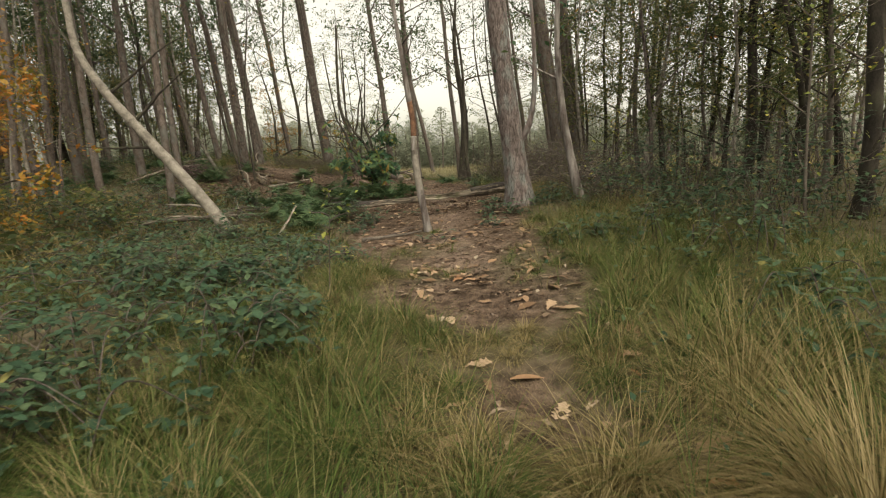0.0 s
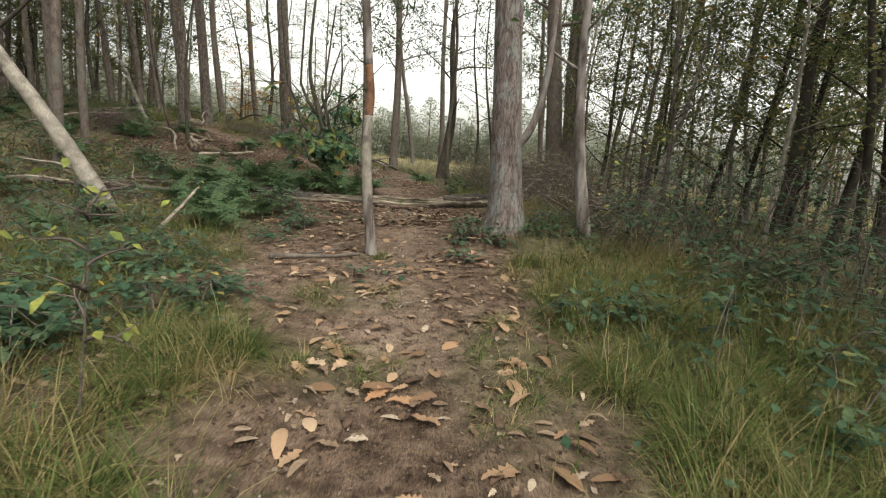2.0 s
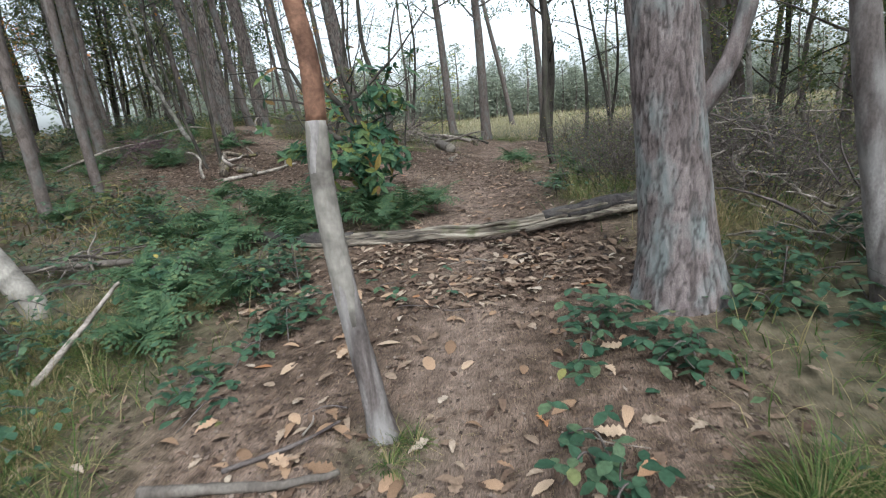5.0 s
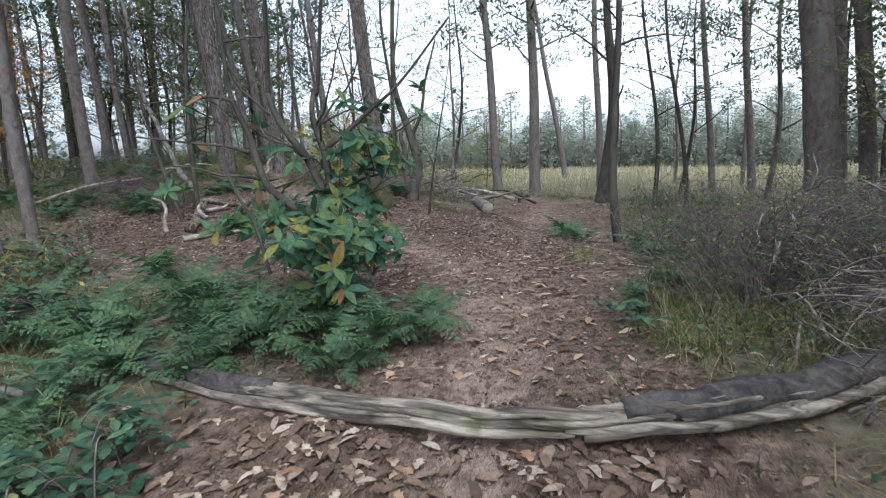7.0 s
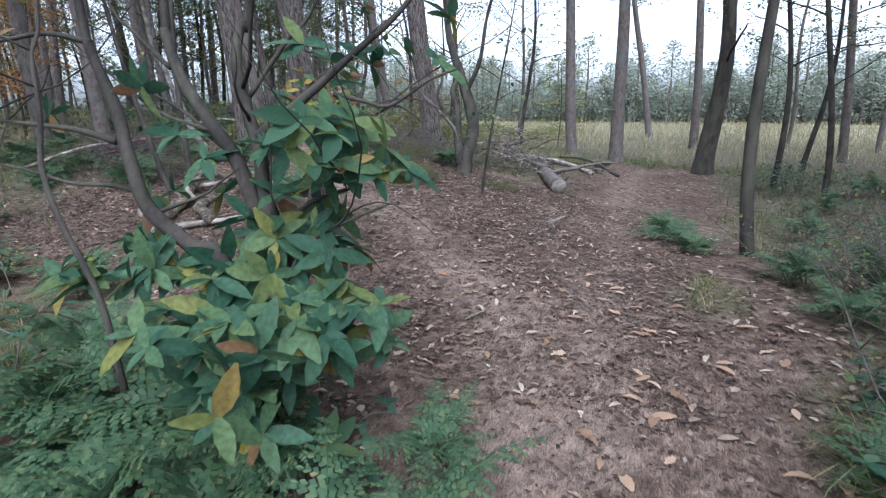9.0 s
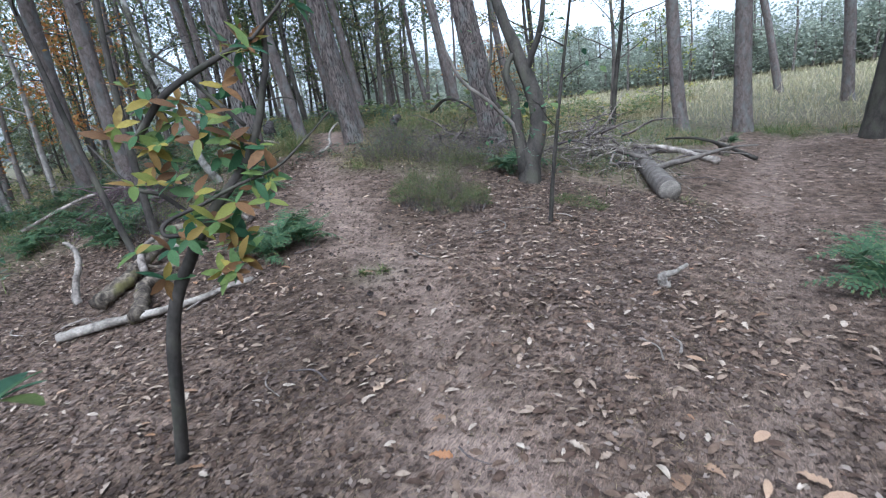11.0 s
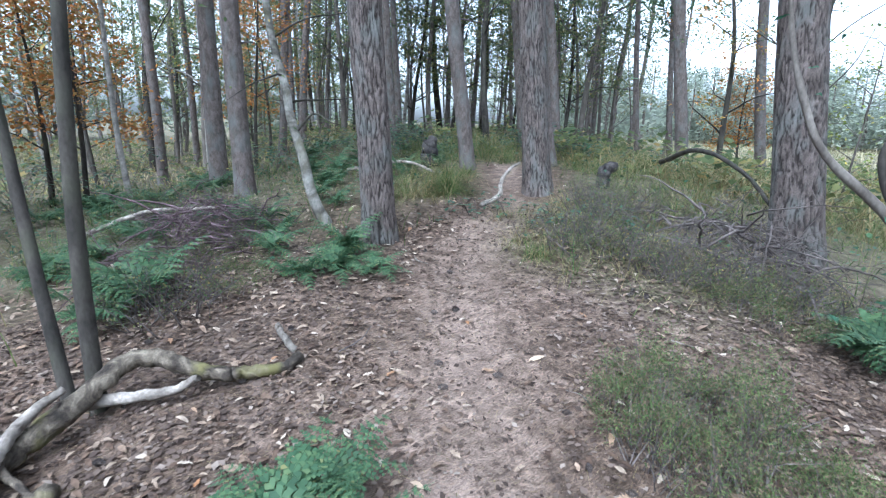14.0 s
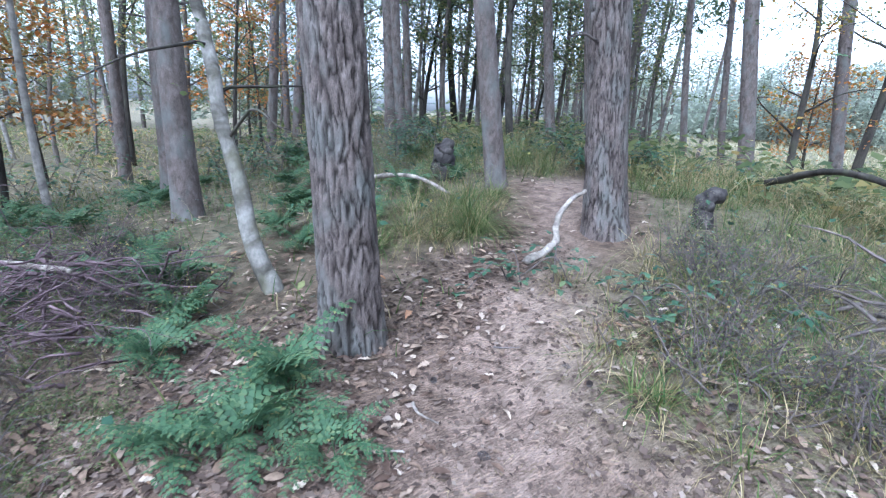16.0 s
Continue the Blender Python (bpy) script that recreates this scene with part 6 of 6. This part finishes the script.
# ferns
FERNS = ((-2.15, 10.98, 0.5), (-1.52, 10.99, 0.45), (-2.82, 11.01, 0.5), (-1.22, 11.15, 0.45), (-2.31, 11.39, 0.5), (-2.19, 10.75, 0.5), (-1.08, 11.41, 0.4), (-1.5, 11.6, 0.6), (-1.05, 11.55, 0.55), (-0.75, 11.75, 0.5), (-1.9, 11.45, 0.6), (-2.5, 11.55, 0.65), (-2.9, 11.9, 0.7), (-1.3, 12.0, 0.65), (-1.7, 11.9, 0.7), (-2.2, 11.25, 0.5), (-3.3, 12.2, 0.7), (1.3, 12.5, 0.6), (1.0, 15.6, 0.6), (1.5, 14.0, 0.8), (1.9, 13.0, 0.8), (-2.2, 12.4, 0.6), (-0.9, 12.2, 0.4),
         (-3.4, 11.3, 0.65), (-2.55, 10.0, 0.5), (-2.85, 10.35, 0.55), (-3.1, 10.9, 0.6), (-3.7, 11.5, 0.65), (-4.1, 11.2, 0.6), (-4.0, 12.1, 0.65), (-2.75, 11.7, 0.6), (-2.3, 11.9, 0.6), (-4.6, 11.8, 0.6), (-2.45, 8.95, 0.65), (-2.6, 9.2, 0.55), (-2.9, 9.6, 0.7), (-2.1, 9.6, 0.5), (-3.6, 10.2, 0.6), (0.0, 16.8, 0.5), (0.25, 16.3, 0.4), (-0.1, 17.5, 0.45), (1.15, 14.5, 0.5), (1.6, 15.2, 0.65),
         (1.9, 16.4, 0.7), (2.4, 17.6, 0.7), (2.9, 16.0, 0.8), (1.7, 18.2, 0.6), (1.1, 13.2, 0.4), (2.4, 20.5, 0.7), (1.5, 12.0, 0.45), (-4.4, 15.55, 0.5), (-4.55, 15.75, 0.42), (-4.25, 15.75, 0.4), (-4.35, 15.35, 0.4),
         (-6.45, 16.75, 0.42), (-6.7, 16.95, 0.45), (-6.25, 16.95, 0.34), (-6.6, 16.5, 0.36), (-7.1, 15.5, 0.62), (-7.4, 15.3, 0.65), (-6.95, 15.15, 0.5), (-7.35, 16.5, 0.42), (-7.7, 16.7, 0.4), (-8.3, 16.7, 0.45), (-9.2, 16.6, 0.45),
         (-8.9, 17.6, 0.45), (-9.6, 17.9, 0.4), (-3.75, 18.95, 0.55), (-3.6, 19.1, 0.5), (-10.9, 16.1, 0.55), (-11.5, 16.9, 0.55), (-10.6, 18.6, 0.5), (-3.9, 8.0, 0.5), (-6.4, 12.0, 0.6), (-5.4, 12.6, 0.55), (-4.3, 12.8, 0.5),
         (0.75, 12.7, 0.35), (-1.6, 24.4, 0.4), (3.4, 22.0, 0.8), (4.2, 17.2, 0.8), (3.4, 19.0, 0.8))
MORE = np.random.default_rng(77)
while len(FERNS) < 122:
    x, y = float(MORE.uniform(-14, -7.4)), float(MORE.uniform(14.6, 21.5))
    if float(off_line(x, y, TRAIL)) > 1.1:
        FERNS += ((x, y, float(MORE.uniform(0.32, 0.5))),)
for k, (x, y, s) in enumerate(FERNS):
    if k % 4 == 1 and 10.5 < y < 12.6 and -4.5 < x < -1.0 or k % 3 and x > 1.2 and 11.5 < y < 16.5:
        continue
    fern(x, y, s * 1.15, 8 + k % 4, k)

# brambles and low bushes
for k, (x, y, rx, ry, tall, n) in enumerate(((2.05, 8.7, 0.5, 0.5, 0.2, 260), (2.3, 9.6, 0.5, 0.5, 0.3, 260), (-1.5, 9.2, 0.4, 0.4, 0.22, 200), (-2.0, 9.9, 0.6, 0.5, 0.42, 420), (-3.3, 5.1, 1.0, 1.1, 0.5, 800), (-4.7, 7.0, 1.2, 1.2, 0.5, 800), (-5.4, 4.6, 1.3, 1.4, 0.6, 800), (-4.6, 8.7, 1.0, 0.8, 0.45, 600), (-4.9, 10.9, 0.9, 0.8, 0.4, 500), (-6.2, 9.0, 1.0, 1.2, 0.6, 700), (-5.6, 12.3, 1.0, 0.8, 0.45, 500), (2.9, 5.1, 0.7, 0.8, 0.5, 600), (2.5, 3.0, 0.5, 0.7, 0.4, 360), (1.75, 5.9, 0.4, 0.6, 0.3, 240), (-1.4, 2.9, 0.5, 0.55, 0.5, 750), (-2.0, 2.2, 0.6, 0.7, 0.5, 700), (-2.1, 4.6, 0.8, 0.9, 0.42, 1100), (-1.75, 5.3, 0.5, 0.6, 0.26, 420), (-2.9, 7.6, 0.7, 0.5, 0.28, 420), (-3.6, 8.6, 0.8, 0.6, 0.3, 420), (-2.95, 10.1, 0.6, 0.5, 0.4, 420), (-3.9, 11.6, 0.8, 0.6, 0.45, 500), (-2.9, 3.4, 0.9, 1.0, 0.45, 900), (-2.6, 6.6, 0.7, 0.6, 0.3, 480), (-1.6, 6.1, 0.5, 0.4, 0.22, 300), (-3.9, 5.8, 1.0, 1.0, 0.5, 800),
                                             (0.88, 8.75, 0.2, 0.3, 0.22, 150), (1.1, 8.45, 0.35, 0.15, 0.15, 110), (0.75, 7.6, 0.2, 0.3, 0.12, 60), (-0.2, 6.9, 0.3, 0.2, 0.08, 36), (-0.6, 9.6, 0.5, 0.4, 0.08, 60), (-1.5, 8.4, 0.4, 0.4, 0.15, 120),
                                             (3.4, 8.4, 0.9, 1.0, 0.85, 1100), (4.6, 9.6, 1.2, 1.2, 1.3, 1500), (3.2, 6.9, 0.8, 0.8, 0.5, 700), (4.4, 6.6, 1.0, 1.2, 0.9, 1200), (5.6, 7.6, 1.3, 1.4, 1.4, 1500),
                                             (1.0, 13.4, 0.25, 0.3, 0.2, 100), (0.85, 12.2, 0.2, 0.3, 0.2, 90), (3.6, 15.6, 1.0, 1.5, 1.0, 1300), (2.2, 22.6, 0.9, 0.8, 0.6, 700), (-6.0, 18.9, 0.7, 0.5, 0.16, 140),
                                             (-5.9, 19.6, 0.6, 0.5, 0.18, 140), (-6.9, 18.7, 0.3, 0.4, 0.2, 130), (-9.5, 22.5, 1.6, 0.8, 0.4, 900), (-12.5, 21.0, 1.8, 1.2, 0.6, 1100), (-11.0, 23.8, 1.6, 1.0, 0.6, 900), (-1.2, 12.0, 0.3, 0.3, 0.15, 60),
                                             (-13.6, 18.7, 1.4, 1.2, 0.6, 900), (-14.5, 15.0, 1.6, 1.4, 0.8, 1000), (-7.8, 12.6, 1.4, 1.2, 0.6, 900), (-9.8, 11.0, 1.6, 1.4, 0.9, 1100), (-7.0, 9.6, 1.2, 1.2, 0.7, 900))):
    bramble(x, y, rx, ry, tall, n, k, size=0.05 if x < -5.5 and n < 200 else 0.075)

# heather
for k, (x, y, rx, ry, tall, n) in enumerate(((-3.85, 17.35, 0.62, 0.42, 0.36, 800), (-2.5, 18.15, 0.3, 0.22, 0.16, 150), (-4.4, 18.9, 0.5, 0.3, 0.22, 220), (-7.9, 15.9, 0.7, 0.5, 0.3, 300), (-9.6, 15.7, 0.9, 0.6, 0.35, 320), (-3.15, 19.9, 0.6, 0.4, 0.3, 200),
                                              (-6.3, 20.2, 0.8, 0.5, 0.35, 320), (-7.0, 16.1, 0.4, 0.3, 0.2, 150), (-11.5, 19.5, 1.0, 0.8, 0.35, 300), (-10.0, 19.3, 0.6, 0.5, 0.3, 180))):
    heather(x, y, rx, ry, tall, n, k)

# ---- the wood around ----


def wood_templates():
    """A few thin trees, built once far behind the start and then copied about."""
    made = []
    for k, (r, h, low, limbs, leaves, size, reach, leaf, bark, label) in enumerate((
            (0.09, 11, 2.0, 14, 5200, 0.075, 0.22, WOODLEAF, GREYWOOD, "thin woodland tree with sparse green leaves"),
            (0.12, 13, 3.5, 14, 5600, 0.08, 0.2, WOODLEAF, OAK, "dark woodland tree with a loose crown"),
            (0.06, 7, 1.0, 14, 5200, 0.07, 0.28, WOODLEAF, GREYWOOD, "low leafy tree of the understorey"),
            (0.05, 8, 1.5, 16, 160, 0.09, 0.22, AUTUMN, TWIG, "thin nearly bare sapling"),
            (0.05, 6, 0.4, 18, 5200, 0.085, 0.24, NEEDLE, OAK, "dark dense evergreen bush in the thicket"),
            (0.07, 9, 1.5, 13, 3000, 0.06, 0.2, WOODLEAF, BIRCH, "slim silver birch with light foliage"))):
        made.append(leafy_tree(-20 + 3 * k, -22, 0.01 * k, 0.02, r, h, bark, leaf, label, "tree", low, limbs, leaves, size, reach, 31.0 + k, "woodland_tree", 0.42))
    made.append(pine(-4, -22, 0.02, 0.0, 0.13, 14, False, None, "slim dark pine of the surrounding wood", 41.0))
    made.append(pine(-1, -23, -0.03, 0.01, 0.1, 12, False, None, "slim dark pine of the surrounding wood", 43.0))
    made.append(leafy_tree(2, -22, 0.02, 0.01, 0.07, 8.5, OAK, WOODLEAF, "dense leafy oak of the dark thicket", "tree", 0.7, 22, 9500, 0.095, 0.26, 51.0, "woodland_tree", 0.5))
    return made


def free_spot(x, y):
    """Not on the trail, not in the meadow, not where other trees were placed."""
    if min(float(off_line(x, y, TRAIL)), float(off_line(x, y, BRANCH))) < 2.6:
        return False
    if y > 26 and -10 - 0.55 * (y - 26) < x < 9 + 0.55 * (y - 26):
        return False
    if -9 < x < (4.6 if y < 15 else 3.4) and -4 < y < 26.5:
        return False
    return all(math.hypot(x - p[0], y - p[1]) > 0.9 for p in PINES)


TEMPLATES = wood_templates()
rng = np.random.default_rng(21)
count, guard = 0, 0
while count < 105 and guard < 9000:
    guard += 1
    a = rng.uniform(0, 6.28)
    d = 5 + 34 * rng.uniform() ** 0.8
    x, y = -2.5 + d * math.cos(a), 12 + d * math.sin(a)
    if y < -3 and rng.uniform() < 0.75 or not free_spot(x, y):
        continue
    if -32 < x < -6 and 8 < y < 36 and rng.uniform() < 0.72:
        continue
    pick = rng.choice(8, p=(0.16, 0.1, 0.15, 0.2, 0.03, 0.1, 0.15, 0.11))
    s = rng.uniform(0.8, 1.2)
    copy_thing(TEMPLATES[pick], pose(x, y, float(ground(x, y)) - 0.05, rng.uniform(-4, 4), rng.uniform(-4, 4), rng.uniform(0, 360)) @ Matrix.Scale(s, 4))
    count += 1

for x0, x1, y0, y1, n in ((5.2, 13, 5, 20, 13), (-16, -9.5, 5, 13, 9), (4.4, 8, 10, 17, 6)):
    for _ in range(n):
        x, y = rng.uniform(x0, x1), rng.uniform(y0, y1)
        copy_thing(TEMPLATES[rng.choice((8, 8, 2, 1, 5, 8) if x0 > 0 else (2, 3, 3, 5))], pose(x, y, float(ground(x, y)) - 0.05, rng.uniform(-5, 5), rng.uniform(-5, 5), rng.uniform(0, 360)) @ Matrix.Scale(rng.uniform(0.7, 1.1), 4))

for k, (x, y) in enumerate(((5.2, 24.5), (7.2, 27), (8.6, 23.5), (9.5, 28), (4.2, 35), (7.0, 34), (-6.5, 34), (-9.5, 33), (6.2, 16.5), (8.0, 19))):
    copy_thing(TEMPLATES[(0, 1, 0, 1, 0, 7)[k % 6]], pose(x, y, float(ground(x, y)) - 0.05, 0, 0, 70 * k) @ Matrix.Scale(0.9 + 0.05 * (k % 4), 4))


# slender pines, young oaks and dark evergreens behind the glade
for k in range(44):
    x, y = rng.uniform(-34, -9), rng.uniform(13, 46)
    if not free_spot(x, y) or x > -16 and y < 22:
        continue
    pick = rng.choice((6, 7, 6, 7, 3, 3, 5, 0))
    copy_thing(TEMPLATES[pick], pose(x, y, float(ground(x, y)) - 0.05, rng.uniform(-4, 4), rng.uniform(-4, 4), rng.uniform(0, 360)) @ Matrix.Scale(rng.uniform(0.75, 1.15), 4))
for k in range(30):
    x, y = rng.uniform(-30, -8), rng.uniform(24, 44)
    if not free_spot(x, y) or math.hypot(x + 5, y - 17) < 11:
        continue
    copy_thing(TEMPLATES[(2, 0, 1, 2, 5)[k % 5]], pose(x, y, float(ground(x, y)) - 0.05, rng.uniform(-4, 4), rng.uniform(-4, 4), rng.uniform(0, 360)) @ Matrix.Scale(rng.uniform(0.8, 1.2), 4))
for k in range(14):
    x, y = rng.uniform(-32, -17), rng.uniform(6, 26)
    copy_thing(TEMPLATES[(2, 5, 2, 0)[k % 4]], pose(x, y, float(ground(x, y)) - 0.05, rng.uniform(-4, 4), rng.uniform(-4, 4), rng.uniform(0, 360)) @ Matrix.Scale(rng.uniform(0.6, 1.0), 4))
for x, y, s in ((-13.6, 14.7, 0.9), (-13.8, 15.2, 1.0), (-15.5, 18.8, 1.1), (-17.5, 15.5, 1.2), (-12.8, 12.6, 0.9), (-19, 20, 1.2), (-10.3, 31.5, 0.8)):
    leafy_tree(x, y, 0.02, 0, 0.05, 4.2 * s, OAK, RUSSET, "young oak with orange autumn leaves", "oak tree", 0.9, 12, 2400, 0.085, 0.28, x, "oak_tree", 0.3)


for k in range(16):
    a, d = math.radians(-38 - 3.2 * k + rng.uniform(-2, 2)), rng.uniform(15, 27)
    x, y = -5 + d * math.sin(a), 16 + d * math.cos(a)
    copy_thing(TEMPLATES[(8, 0, 8, 1)[k % 4]], pose(x, y, float(ground(x, y)) - 0.05, rng.uniform(-4, 4), rng.uniform(-4, 4), rng.uniform(0, 360)) @ Matrix.Scale(rng.uniform(0.8, 1.2), 4))


for k, (x, y, h) in enumerate(((-4.6, 27.5, 7.5), (3.4, 27.0, 7.0), (6.8, 25.0, 8.0), (-7.5, 28.5, 8.0))):
    leafy_tree(x, y, 0.02, -0.02, 0.075, h, OAK, WOODLEAF, "slender oak with sparse leaves at the meadow edge", "oak tree", 2.2, 12, 1500, 0.075, 0.28, 61.0 + k, "oak_tree", 0.4)


def far_woods():
    """The wood's edge beyond the meadow and all round the horizon."""
    trunks, leaves = [], []
    shape = ([(-0.5, 0, 0), (0.5, 0.05, 0.1), (0.4, 0.9, 0.05), (-0.35, 0.8, -0.1)], [(0, 1, 2, 3)])
    for k in range(560):
        a = rng.uniform(0, 6.28) if k < 280 else rng.uniform(1.0, 2.1)
        d = rng.uniform(40, 56)
        x, y = -2 + d * math.cos(a), 14 + d * math.sin(a)
        if y > 26 and -12 - 0.55 * (y - 26) < x < 11 + 0.55 * (y - 26):
            y = rng.uniform(76, 100)
            x = rng.uniform(-60, 60)
        h = 3.5 + 7 * rng.uniform() ** 1.5 if y > 26 else rng.uniform(8, 12)
        z = float(ground(x, y))
        v, f = tube([(x, y, z - 0.3), (x + 0.2, y, z + h * 0.5), (x, y + 0.2, z + h * 0.95)], [0.16, 0.12, 0.04], 5, 0, 1, False)
        trunks.append((np.array(v), np.array(f)))
        n = 1000 if y > 60 else 220
        u = rng.uniform(0.08, 1.0, n)
        wide = 2.1 * np.sin(np.pi * np.clip(u * 0.85 + 0.12, 0, 1)) ** 0.6
        ang = rng.uniform(0, 6.28, n)
        rr = np.sqrt(rng.uniform(0.1, 1, n)) * wide * (1 + 0.35 * np.sin(3 * ang + k + 6 * u))
        at = np.stack([x + rr * np.cos(ang), y + rr * np.sin(ang), z + h * u], -1)
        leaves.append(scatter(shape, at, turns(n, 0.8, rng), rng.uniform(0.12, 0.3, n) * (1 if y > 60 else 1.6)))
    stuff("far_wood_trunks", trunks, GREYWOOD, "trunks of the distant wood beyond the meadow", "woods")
    # The crowns look hazy by their paled leaf colour alone; there is no mist.
    stuff("far_wood_foliage", leaves, HAZE_FARLEAF, "green crowns of the distant wood beyond the meadow, colour paled for haze", "woods")


far_woods()
build_large_leaves(the_ground)
